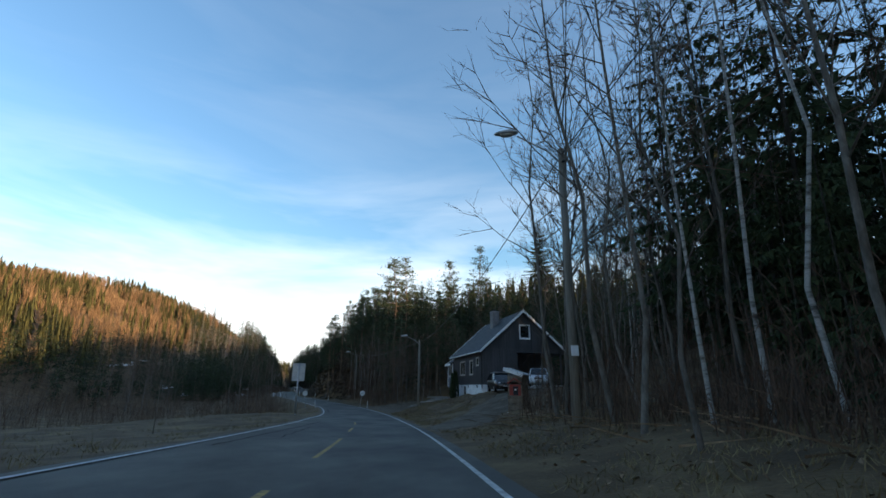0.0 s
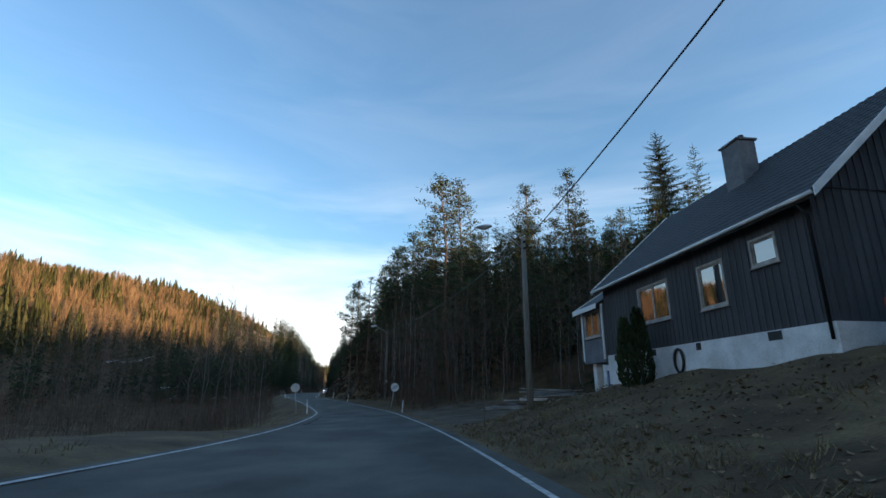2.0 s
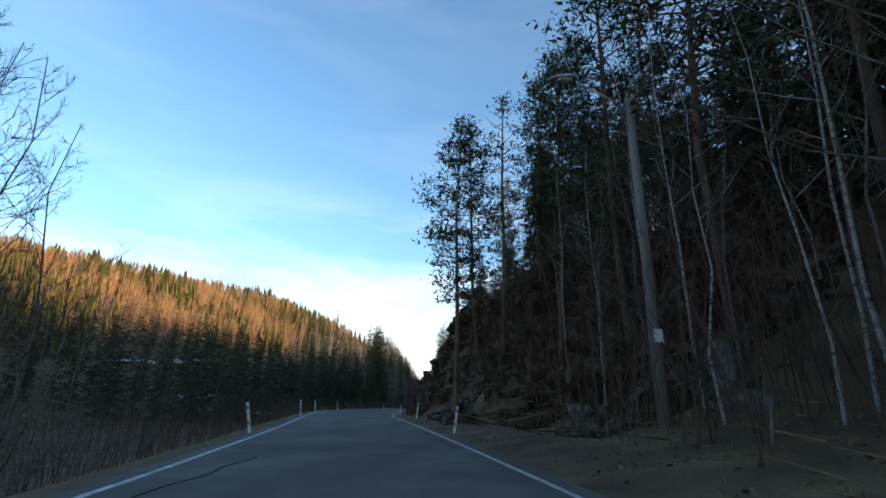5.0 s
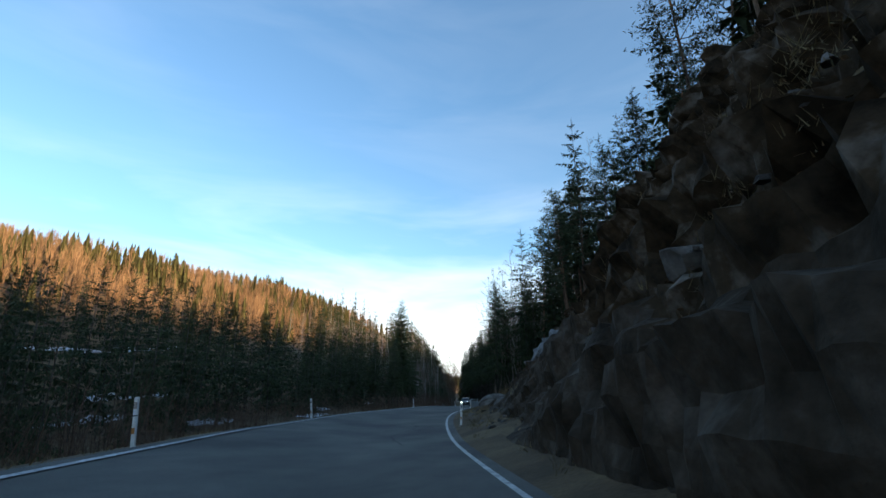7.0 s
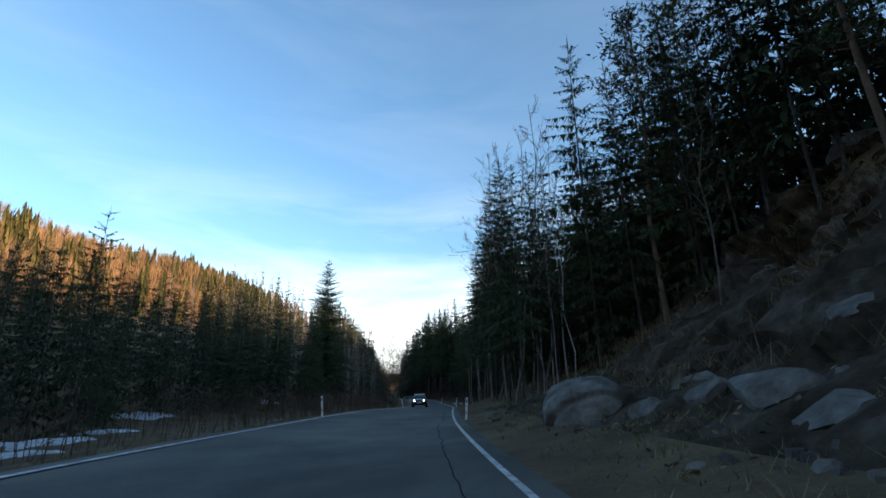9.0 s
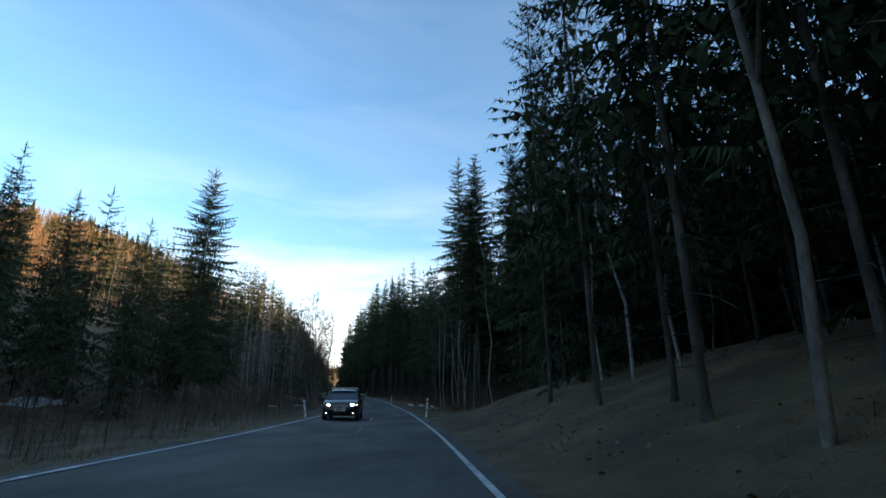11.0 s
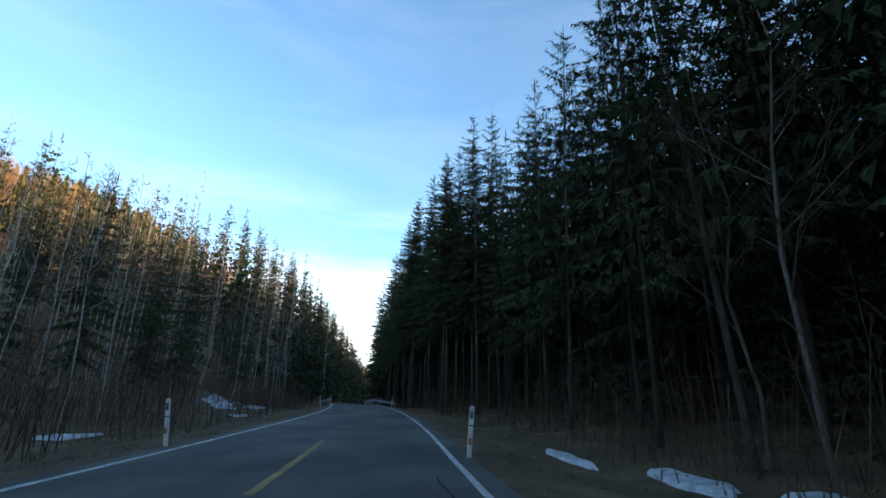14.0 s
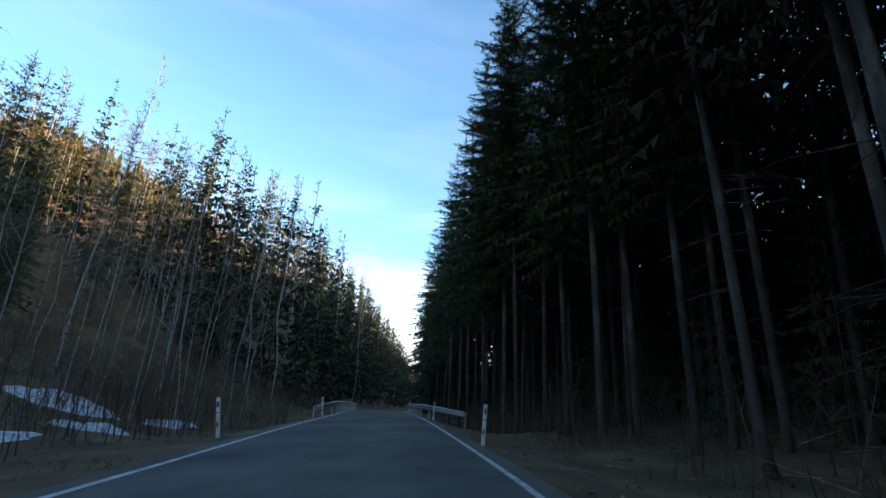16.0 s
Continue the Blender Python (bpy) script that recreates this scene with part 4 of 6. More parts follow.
part("downpipe", mesh_of("downpipe", gv, gf, BLACK, True), house)
ch = box_bm(2.82, 5.36, 5.9, 3.58, 6.36, 8.56, .02)
box_bm(2.75, 5.29, 8.56, 3.65, 6.43, 8.66, .02, ch)
chimney = part("chimney", ch, house, "dark grey sheet-clad chimney", mat=CHIMNEY)
for yy in (5.61, 6.16):
    cap = bmesh.new()
    bmesh.ops.create_cone(cap, segments=12, cap_ends=True, radius1=.14, radius2=.11, depth=.22, matrix=Matrix.Translation((3.2, yy, 8.77)))
    part("chimney_pot", cap, chimney, mat=BLACK)
dish = bmesh.new()
bmesh.ops.create_uvsphere(dish, u_segments=18, v_segments=10, radius=.42)
bmesh.ops.delete(dish, geom=[v for v in dish.verts if v.co.z > -.22], context="VERTS")
bmesh.ops.solidify(dish, geom=dish.faces[:], thickness=.015)
dish_ob = part("satellite_dish", dish, house, "dark round satellite dish", m=pose(6.75, -.95, 5.75, 70, 0, 20), mat=BLACK)
gv, gf = [], []
tube(gv, gf, [Vector((6.7, -.55, 5.4)), Vector((6.75, -.85, 5.55))], [.025, .025], 6, True)
part("dish_arm", mesh_of("dish_arm", gv, gf, GALV), house)
# bay with its window, on a post before the garage
by0, by1, bz = HL + .06, HL + 2.6, .38
BW = Matrix.Translation((-.12, by1, bz)) @ pose(0, 0, 0, 0, 0, -90)
bayw = wall_holes("bay_wall", by1 - by0, 2.75, [(.42, 1.22, 2.12, 2.42)], .16, WOOD_GREY, house, BW)
for k in range(13):
    z0, z1 = k * .21 + .02, k * .21 + .20
    spans = [(.06, .31), (2.23, by1 - by0 - .06)] if 1.05 < z0 + .09 < 2.55 else [(.06, by1 - by0 - .06)]
    for a, b in spans:
        part("board", box_bm(a, -.018, z0, b, -.002, z1, .005), bayw, mat=WOOD_GREY)
window(house, BW @ Matrix.Translation((.42, 0, 1.22)), 1.7, 1.2, 2, trim=FRAME_WOOD)
for yy in (by0 - .02, by1 - .08):
    part("corner_board", box_bm(-.17, yy, bz, -.10, yy + .12, 3.1, .005), house, "white corner board", mat=WHITE)
part("bay_side", box_bm(.05, by1 - .16, bz, 5.2, by1, 3.1), house, mat=WOOD_GREY)
part("bay_floor", box_bm(-.14, by0, bz - .14, 5.2, by1, bz), house, mat=WOOD_GREY)
part("bay_post", box_bm(.05, by1 - 1.0, -2.3, .40, by1 - .6, bz - .14, .01), house, "white plastered post under the bay", mat=PLASTER)
bm = bmesh.new()
rv = [(-.45, 2.89), (3.6, 5.55), (3.6, 5.71), (-.45, 3.05)]
f0 = [bm.verts.new((p[0], by0, p[1])) for p in rv]
f1 = [bm.verts.new((p[0], by1 + .35, p[1])) for p in rv]
for i in range(4):
    bm.faces.new((f0[i], f0[(i + 1) % 4], f1[(i + 1) % 4], f1[i]))
bm.faces.new(f0[::-1])
bm.faces.new(f1)
bmesh.ops.recalc_face_normals(bm, faces=bm.faces)
part("bay_roof", bm, house, mat=ROOF)
part("bay_fascia", box_bm(-.50, by0 - .1, 2.85, -.455, by1 + .36, 3.09), house, "white fascia board", mat=WHITE)
rake = bmesh.new()
rq = [(-.5, 2.80), (3.6, 5.48), (3.6, 5.74), (-.5, 3.09)]
f0 = [rake.verts.new((p[0], by1 + .352, p[1])) for p in rq]
f1 = [rake.verts.new((p[0], by1 + .39, p[1])) for p in rq]
for i in range(4):
    rake.faces.new((f0[i], f0[(i + 1) % 4], f1[(i + 1) % 4], f1[i]))
rake.faces.new(f0[::-1])
rake.faces.new(f1)
bmesh.ops.recalc_face_normals(rake, faces=rake.faces)
part("barge_board", rake, house, "white barge board", mat=WHITE)
# garages behind the yard, set back from the house wall
gx, gy0, gy1, gz0, gz1 = 5.29, HL + .06, 25.8, -2.15, .90
garage = thing("garage", "white plastered garage with blue doors and red-boarded terrace above", "garage", HM)
GDOORS = ((21.8, 24.3), (18.6, 21.1), (15.4, 17.9))
gh = [(gy1 - b, .0, gy1 - a, 2.45) for a, b in GDOORS]
wall_holes("garage_wall", gy1 - gy0, gz1 - gz0, gh, .22, PLASTER, garage, Matrix.Translation((gx, gy1, gz0)) @ pose(0, 0, 0, 0, 0, -90))
part("garage_end_wall", box_bm(gx + .22, gy1 - .2, gz0, gx + 6.0, gy1, gz1), garage, mat=PLASTER)
part("garage_back_wall", box_bm(gx + 5.8, gy0, gz0, gx + 6.0, gy1 - .2, gz1), garage, mat=PLASTER)
part("garage_roof", box_bm(gx - .02, gy0, gz1 + .002, gx + 6.02, gy1 + .05, gz1 + .12), garage, mat=CONCRETE)
for a, b in GDOORS:
    dr = part("garage_door", box_bm(gx + .09, a + .02, gz0, gx + .14, b - .02, gz0 + 2.43), garage, "blue panelled garage door", mat=BLUE)
    for k in range(5):
        part("door_panel", box_bm(gx + .075, a + .08, gz0 + .05 + k * .475, gx + .093, b - .08, gz0 + .49 + k * .475, .006), dr, mat=BLUE)
    part("door_handle", box_bm(gx + .04, (a + b) / 2 - .08, gz0 + .95, gx + .074, (a + b) / 2 + .08, gz0 + .99, .008), dr, mat=BLACK)
pa = part("parapet", box_bm(gx - .04, gy0, gz1 + .10, gx + .06, gy1 + .05, gz1 + .68), garage, "red boarded parapet", mat=RED)
for k in range(4):
    part("board", box_bm(gx - .062, gy0, gz1 + .12 + k * .14, gx - .042, gy1 + .05, gz1 + .25 + k * .14, .004), pa, mat=RED)
part("parapet_end", box_bm(gx + .06, gy1 - .05, gz1 + .12, gx + 6.0, gy1 + .05, gz1 + .68), garage, mat=RED)
part("parapet_cap", box_bm(gx - .10, gy0, gz1 + .68, gx + .11, gy1 + .1, gz1 + .75, .01), garage, "white capping board", mat=WHITE)
part("parapet_skirt", box_bm(gx - .075, gy0, gz1 + .0, gx - .045, gy1 + .05, gz1 + .12), garage, mat=WHITE)
lan = bmesh.new()
bmesh.ops.create_cone(lan, segments=6, cap_ends=True, radius1=.06, radius2=.10, depth=.22, matrix=Matrix.Translation((gx - .16, 25.0, .12)))
bmesh.ops.create_cone(lan, segments=6, cap_ends=True, radius1=.13, radius2=.02, depth=.10, matrix=Matrix.Translation((gx - .16, 25.0, .28)))
box_bm(gx - .17, 24.98, .33, gx + .0, 25.02, .36, 0, lan)
part("wall_lantern", lan, garage, "black wall lantern", mat=BLACK)

# the retaining edge and gravel yard
def patch(name, label, mat, u0, u1, fa, fb, lift, category="ground", step=1.0, cols=10, kind="structure"):
    """A sheet laid on the ground between two lines."""
    V, F = [], []
    n = max(2, int((u1 - u0) / step) + 1)
    for i in range(n):
        u = u0 + (u1 - u0) * i / (n - 1)
        a, b = fa(u), fb(u)
        for c in range(cols + 1):
            rim = min(c, cols - c, i, n - 1 - i)
            p = at(u, a + (b - a) * c / cols + .35 * noise.noise(Vector((u * .8, c * .7, 1))), lift if rim else -.08)
            V.append(p)
    k = cols + 1
    for i in range(n - 1):
        for c in range(cols):
            F.append((i * k + c, i * k + c + 1, (i + 1) * k + c + 1, (i + 1) * k + c))
    return thing(name, label, category, kind=kind, data=mesh_of(name, V, F, mat, True))


YARD = material("dirty_gravel", [(.050, .036, .022), (.086, .065, .043), (.125, .100, .074)], .8, .95, .8, 30)
patch("gravel_yard", "dark gravel yard before the garages", YARD, 61, 84, lambda u: ER(u) + .42, lambda u: 13.2 + 4 * math.sin((u - 61) / 23 * math.pi), .05)
DRIVE_IN = lambda u: ER(u) + .42 + max(0, (u - 28) * .55)
DRIVE_OUT = lambda u: 6.2 + (u - 22) * .38 + max(0, (u - 29) * .5)
patch("driveway", "rough gravel drive up to the carport", YARD, 22, 44, DRIVE_IN, DRIVE_OUT, .05)


# ---- vehicles ----
def paint(name, c, metal=.3):
    m = material(name, [tuple(v * .85 for v in c), c], 3, .28, 0, 60, metal=metal, spec=.6)
    m.node_tree.nodes["Principled BSDF"].inputs["Coat Weight"].default_value = .6
    return m


TYRE = material("tyre_rubber", [(.012, .012, .012), (.025, .025, .024)], 10, .85, .3)
RIM = material("alloy_rim", [(.30, .30, .31), (.45, .45, .46)], 6, .35, 0, 40, metal=.9)
PLATE = material("plate_white", [(.55, .55, .54), (.7, .7, .69)], 5, .5, 0)


def lamp_material(name, strength):
    m = bpy.data.materials.new(name)
    m.use_nodes = True
    b = m.node_tree.nodes["Principled BSDF"]
    b.inputs["Base Color"].default_value = (.75, .75, .72, 1)
    b.inputs["Roughness"].default_value = .12
    b.inputs["Emission Color"].default_value = (1, .93, .78, 1)
    b.inputs["Emission Strength"].default_value = strength
    return m


HEAD_OFF, HEAD_ON = lamp_material("headlight_lens", 0.0), lamp_material("lit_headlight", 9.0)


def car(label, m, body, L, W, H, hood, belt, cab, lit=False, rails=False, category="car"):
    """A parked or oncoming car, front towards +y. cab: y of rear foot, rear roof, front roof, front foot."""
    ob = thing("car", label, category, m)
    w = W / 2
    # hull, from tail to nose
    st = [(-L / 2, .80, .42, belt * .94), (-L / 2 + .10, .92, .30, belt * 1.0), (-L / 2 + .55, .99, .24, belt * 1.02), (cab[0] + .5, 1.0, .22, belt * 1.01), (0, 1.0, .22, belt),
          (cab[3] - .1, 1.0, .22, belt * .98), (cab[3] + .25, .99, .22, hood * 1.02), (L / 2 - .55, .97, .23, hood * .96), (L / 2 - .18, .90, .25, hood * .86), (L / 2, .74, .32, hood * .66)]
    V, F = [], []
    for y, k, zb, zt in st:
        half = [(0, zb), (.78, zb), (.95, zb + .10), (1.0, zb + (zt - zb) * .45), (.985, zb + (zt - zb) * .72), (.93, zt - .03), (.80, zt), (0, zt + .025)]
        ring = [(-x * k * w, z) for x, z in half[1:-1]][::-1] + [(0, half[0][1])] + [(x * k * w, z) for x, z in half[1:-1]] + [(0, half[-1][1])]
        V += [Vector((x, y, z)) for x, z in ring]
    n = len(V) // len(st)
    for i in range(len(st) - 1):
        for j in range(n):
            a, b = i * n + j, i * n + (j + 1) % n
            F.append((a, b, b + n, a + n))
    F += [tuple(range(n))[::-1], tuple(len(V) - n + j for j in range(n))]
    part("body", mesh_of("body", V, F, body, True), ob)
    # cabin glass, then roof and pillars over it
    zr = H
    cv, cf = [], []
    base = belt - .03
    sect = [(cab[0], base, .92), (cab[1], zr - .06, .72), ((cab[1] + cab[2]) / 2, zr - .03, .74), (cab[2], zr - .07, .71), (cab[3], base, .90)]
    ring0 = [(cab[0], .92), (cab[0] * .5, .955), (0, .96), (cab[3] * .6, .95), (cab[3], .88)]
    ring1 = [(cab[1], .70), (cab[1] * .6, .735), (0, .745), (cab[2] * .5, .735), (cab[2], .70)]
    for (ya, ka), (yb, kb), zt in zip(ring0, ring1, (zr - .09, zr - .05, zr - .035, zr - .05, zr - .09)):
        cv += [Vector((-ka * w, ya, base)), Vector((-kb * w, yb, zt)), Vector((kb * w, yb, zt)), Vector((ka * w, ya, base))]
    for i in range(4):
        for j in range(3):
            a = i * 4 + j
            cf.append((a, a + 1, a + 5, a + 4))
    cf += [(0, 3, 2, 1), (16, 17, 18, 19)]
    part("window_band", mesh_of("windows", cv, cf, CAR_GLASS, False), ob, "dark car windows")
    rv, rf = [], []
    for (yb, kb), zt in zip(ring1, (zr - .09, zr - .05, zr - .035, zr - .05, zr - .09)):
        rv += [Vector((-kb * w * 1.02, yb * 1.01, zt - .03)), Vector((-kb * w * .9, yb, zt + .03)), Vector((0, yb, zt + .045)), Vector((kb * w * .9, yb, zt + .03)), Vector((kb * w * 1.02, yb * 1.01, zt - .03))]
    for i in range(4):
        for j in range(4):
            a = i * 5 + j
            rf.append((a, a + 1, a + 6, a + 5))
    part("roof", mesh_of("roof", rv, rf, body, True), ob)
    for sx in (-1, 1):
        for i in (0, 2, 4):
            pv, pf = [], []
            (ya, ka), (yb, kb) = ring0[i], ring1[i]
            tube(pv, pf, [Vector((sx * ka * w * 1.005, ya, base)), Vector((sx * kb * w * 1.01, yb, zr - .06))], [.045, .035], 5)
            part("pillar", mesh_of("pillar", pv, pf, body, True), ob)
        part("mirror", box_bm(sx * (w + .02), cab[3] - .45, belt - .02, sx * (w + .20), cab[3] - .30, belt + .14, .03), ob, mat=body)
        hl = box_bm(-.17, -.10, -.07, .17, .06, .07, .035)
        part("headlight", hl, ob, "lit headlight" if lit else "clear headlight", m=pose(sx * w * .70, L / 2 - .17, hood * .74, 0, 0, -sx * 28), mat=HEAD_ON if lit else HEAD_OFF)
        part("fog_light", box_bm(sx * w * .62 - .09, L / 2 - .10, .36, sx * w * .62 + .09, L / 2 - .03, .43, .012), ob, mat=HEAD_ON if lit else HEAD_OFF)
        part("tail_light", box_bm(sx * w * .8 - .08, -L / 2 - .01, belt * .72, sx * w * .8 + .08, -L / 2 + .12, belt * .95, .02), ob, mat=RED)
        if rails:
            pv, pf = [], []
            tube(pv, pf, [Vector((sx * w * .66, cab[1] * .9, zr + .0)), Vector((sx * w * .66, cab[1] * .8, zr + .05)), Vector((sx * w * .66, cab[2] * .7, zr + .05)), Vector((sx * w * .66, cab[2] * .85, zr))], [.02] * 4, 5, True)
            part("roof_rail", mesh_of("roof_rail", pv, pf, RIM, True), ob)
    if rails:
        for yy in (-.7, .35):
            part("roof_bar", box_bm(-w * .72, yy - .04, zr + .055, w * .72, yy + .04, zr + .10, .012), ob, mat=RIM)
    part("grille", box_bm(-w * .42, L / 2 - .10, hood * .60, w * .42, L / 2 + .004, hood * .80, .02), ob, mat=BLACK)
    for k in range(3):
        part("grille_bar", box_bm(-w * .40, L / 2 + .003, hood * (.62 + .06 * k), w * .40, L / 2 + .018, hood * (.62 + .06 * k) + .018, .004), ob, mat=RIM)
    part("lower_grille", box_bm(-w * .55, L / 2 - .12, .30, w * .55, L / 2 - .01, .44, .03), ob, mat=BLACK)
    pl = part("number_plate", box_bm(-.26, L / 2 + .0, .47, .26, L / 2 + .03, .58, .005), ob, "white plate with plain dark bar", mat=PLATE)
    part("plate_bar", box_bm(-.19, L / 2 + .029, .50, .19, L / 2 + .036, .55), pl, mat=BLACK)
    for sx in (-1, 1):
        for yy in (-L * .295, L * .305):
            wh = new("wheel")
            wh.parent, wh.matrix_basis = ob, Matrix.Translation((sx * (w - .11), yy, .33))
            bm = bmesh.new()
            bmesh.ops.create_cone(bm, segments=24, cap_ends=True, radius1=.33, radius2=.33, depth=.22, matrix=pose(0, 0, 0, 0, 90, 0))
            bmesh.ops.bevel(bm, geom=[e for e in bm.edges if len(e.link_faces) == 2 and e.calc_face_angle() > 1], offset=.035, segments=2, affect="EDGES")
            part("tyre", bm, wh, mat=TYRE)
            bm = bmesh.new()
            bmesh.ops.create_cone(bm, segments=20, cap_ends=True, radius1=.215, radius2=.215, depth=.03, matrix=Matrix.Translation((sx * .10, 0, 0)) @ pose(0, 0, 0, 0, 90, 0))
            part("rim", bm, wh, mat=BLACK)
            sp = bmesh.new()
            for k in range(5):
                bmesh.ops.create_cube(sp, size=1, matrix=pose(sx * .118, 0, 0, 72 * k, 0, 0) @ Matrix.Translation((0, 0, .105)) @ Matrix.Diagonal((.02, .055, .21, 1)))
            bmesh.ops.create_cone(sp, segments=14, cap_ends=True, radius1=.05, radius2=.045, depth=.03, matrix=pose(sx * .12, 0, 0, 0, 90, 0))
            part("spokes", sp, wh, mat=RIM)
            part("wheel_arch", box_bm(sx * (w - .16), yy - .37, .24, sx * (w - .01), yy + .37, .70, .03), ob, mat=BLACK)
    return ob


def on_ground(u, d, turn, lift=0.0):
    p = at(u, d, lift)
    return pose(p.x, p.y, p.z, 0, 0, heading(u) + turn)


BLACK_PAINT, WHITE_PAINT = paint("black_car_paint", (.008, .009, .011)), paint("white_car_paint", (.62, .66, .70), .0)
car("black estate car parked before the carport", on_ground(43.7, 13.1, 176, .03), BLACK_PAINT, 4.3, 1.84, 1.66, 1.02, 1.06, (-2.0, -1.55, .35, 1.05), rails=True)
car("white compact car parked by the carport", on_ground(43.6, 16.9, 158, .05), WHITE_PAINT, 4.2, 1.84, 1.70, 1.02, 1.04, (-1.95, -1.65, .45, 1.15))
p = Vector((*(AX * 226.8 + BX * (_curve(228.2, _RW, _MW) - 1.55)), road_z(228.2, -1.55) + .0))
car("dark estate car with lit headlights on the road", pose(p.x, p.y, p.z, 0, 0, heading(226.8) + 180), BLACK_PAINT, 4.75, 1.86, 1.52, .98, .98, (-2.2, -1.75, .35, 1.15), True, True)

# ---- mailbox shelter by the drive ----
def mail_shelter():
    u, d = 28.4, 9.5
    ob = thing("mailbox_shelter", "weathered wooden mailbox shelter with red boxes and sloping white roof", "shelter", on_ground(u, d, -42, -.12) @ Matrix.Diagonal((.84, .6, 1.02, 1)))
    roof_tilt = 14
    for x in (-.55, .48):
        for y in (0, 1.35):
            part("post", box_bm(x, y, -.4, x + .08, y + .08, 2.12 + (.26 if x < 0 else 0), .01), ob, mat=BARE_WOOD)
    for k in range(11):
        if k < 5 or k > 8:
            part("board", box_bm(-.56, -.025, .05 + k * .19, .56, .0, .22 + k * .19, .006), ob, mat=BARE_WOOD)
        part("board", box_bm(.56, 0, .05 + k * .19, .585, 1.43, .22 + k * .19, .006), ob, mat=BARE_WOOD)
    for k in range(9):
        part("board", box_bm(-.585, .5, .05 + k * .22, -.56, 1.43, .24 + k * .22, .006), ob, mat=BARE_WOOD)
    part("back", box_bm(-.55, 1.41, .0, .55, 1.43, 2.2), ob, mat=BARE_WOOD)
    rf = box_bm(-.76, -.30, 0, .76, 1.65, .06, .005)
    part("roof", rf, ob, m=pose(0, 0, 2.33, 0, roof_tilt, 0), mat=GALV)
    part("fascia", box_bm(-.77, -.335, -.12, .77, -.302, .08, .005), ob, "white fascia board", m=pose(0, 0, 2.33, 0, roof_tilt, 0), mat=WHITE)
    part("fascia", box_bm(-.805, -.335, -.12, -.772, 1.65, .08, .005), ob, m=pose(0, 0, 2.33, 0, roof_tilt, 0), mat=WHITE)
    boxes = part("mailbox", box_bm(-.42, -.03, 1.0, .46, .38, 1.62, .01), ob, "red wooden mailbox with dark door", mat=RED)
    part("mailbox_door", box_bm(-.12, -.045, 1.02, .28, -.028, 1.52, .006), boxes, mat=BLACK)
    part("notice", box_bm(.0, -.05, 1.28, .13, -.044, 1.38), boxes, "small white notice", mat=WHITE)
    gv = bmesh.new()
    q = [(-.55, 1.66), (.0, 1.93), (.58, 1.66), (.58, 1.70), (.0, 2.0), (-.55, 1.70)]
    f0 = [gv.verts.new((x, -.14, z)) for x, z in q]
    f1 = [gv.verts.new((x, .3, z)) for x, z in q]
    for i in range(6):
        gv.faces.new((f0[i], f0[(i + 1) % 6], f1[(i + 1) % 6], f1[i]))
    gv.faces.new(f0[::-1])
    gv.faces.new(f1)
    bmesh.ops.recalc_face_normals(gv, faces=gv.faces)
    part("small_gable", gv, ob, mat=RED)
    part("shelf", box_bm(-.56, -.16, .88, .56, .3, .95, .006), ob, mat=BARE_WOOD)
    part("sill", box_bm(-.6, -.10, -.05, .6, .0, .05, .01), ob, mat=WHITE)


mail_shelter()

# ---- signs and posts ----
POST_WHITE = material("marker_post_white", [(.50, .51, .50), (.70, .71, .70)], 3, .55, .05, 30, vary=.08)
REFLECT = material("reflector_grey", [(.18, .19, .21), (.3, .31, .33)], 8, .2, 0, metal=.5)
RUST = material("rust_orange", [(.24, .10, .03), (.36, .16, .05)], 10, .8, .2)
SIGN_BACK = material("sign_back_grey", [(.30, .31, .31), (.40, .41, .41)], 3, .5, 0, 30, metal=.4)
SIGN_FACE = material("sign_face_white", [(.55, .58, .60), (.66, .69, .71)], 3, .5, 0, 40)
SIGN_GREY = material("sign_grey_figures", [(.17, .175, .18), (.24, .245, .25)], 4, .5, 0, 40)


def marker_post(u, d, lean=0.0, proto=[None]):
    p = at(u, d, .07 if 229 < u < 230 or 81.3 < u < 81.5 else -.05)
    m = pose(p.x, p.y, p.z, RB.uniform(-1.5, 1.5), lean + (3 if d > 0 else -5), heading(u))
    if proto[0]:
        return copy_thing(proto[0], m)
    ob = thing("marker_post", "white plastic roadside marker post with dark reflector", "post", m, "marker posts along the road")
    bm = box_bm(-.048, -.025, -.1, .048, .03, 1.02, .016)
    part("stem", bm, ob, mat=POST_WHITE)
    part("reflector", box_bm(-.036, -.032, .78, .026, -.024, .92, .004), ob, "dark slanted reflector", mat=REFLECT)
    part("band", box_bm(-.050, -.034, .64, .050, -.02, .66, .002), ob, mat=BLACK)
    part("rust_mark", box_bm(-.04, -.034, .30, .02, -.02, .42, .004), ob, "orange-brown rust mark", mat=RUST)
    proto[0] = ob
    return ob


for u, d, lean in ((80.7, 5.4, 0), (81.4, -2.4, 2), (107.6, -2.66, -6), (110, 4.4, 4), (124, 4.2, 2), (124.5, -3.4, 0), (136, -3.9, 0), (151.7, -3.9, 0), (149.9, 3.6, 0), (185.2, 3.4, 0), (187.2, -3.5, 0),
                   (229.4, 3.22, 1), (228.6, -3.7, -5), (264.4, 3.1, 0), (265.8, -3.1, -2), (303.3, 4.0, 1), (303.2, -2.6, -3), (318.5, 4.2, 0), (317.5, -1.75, 0), (345, 4.0, 0), (345, -2.2, 0)):
    marker_post(u, d, lean)


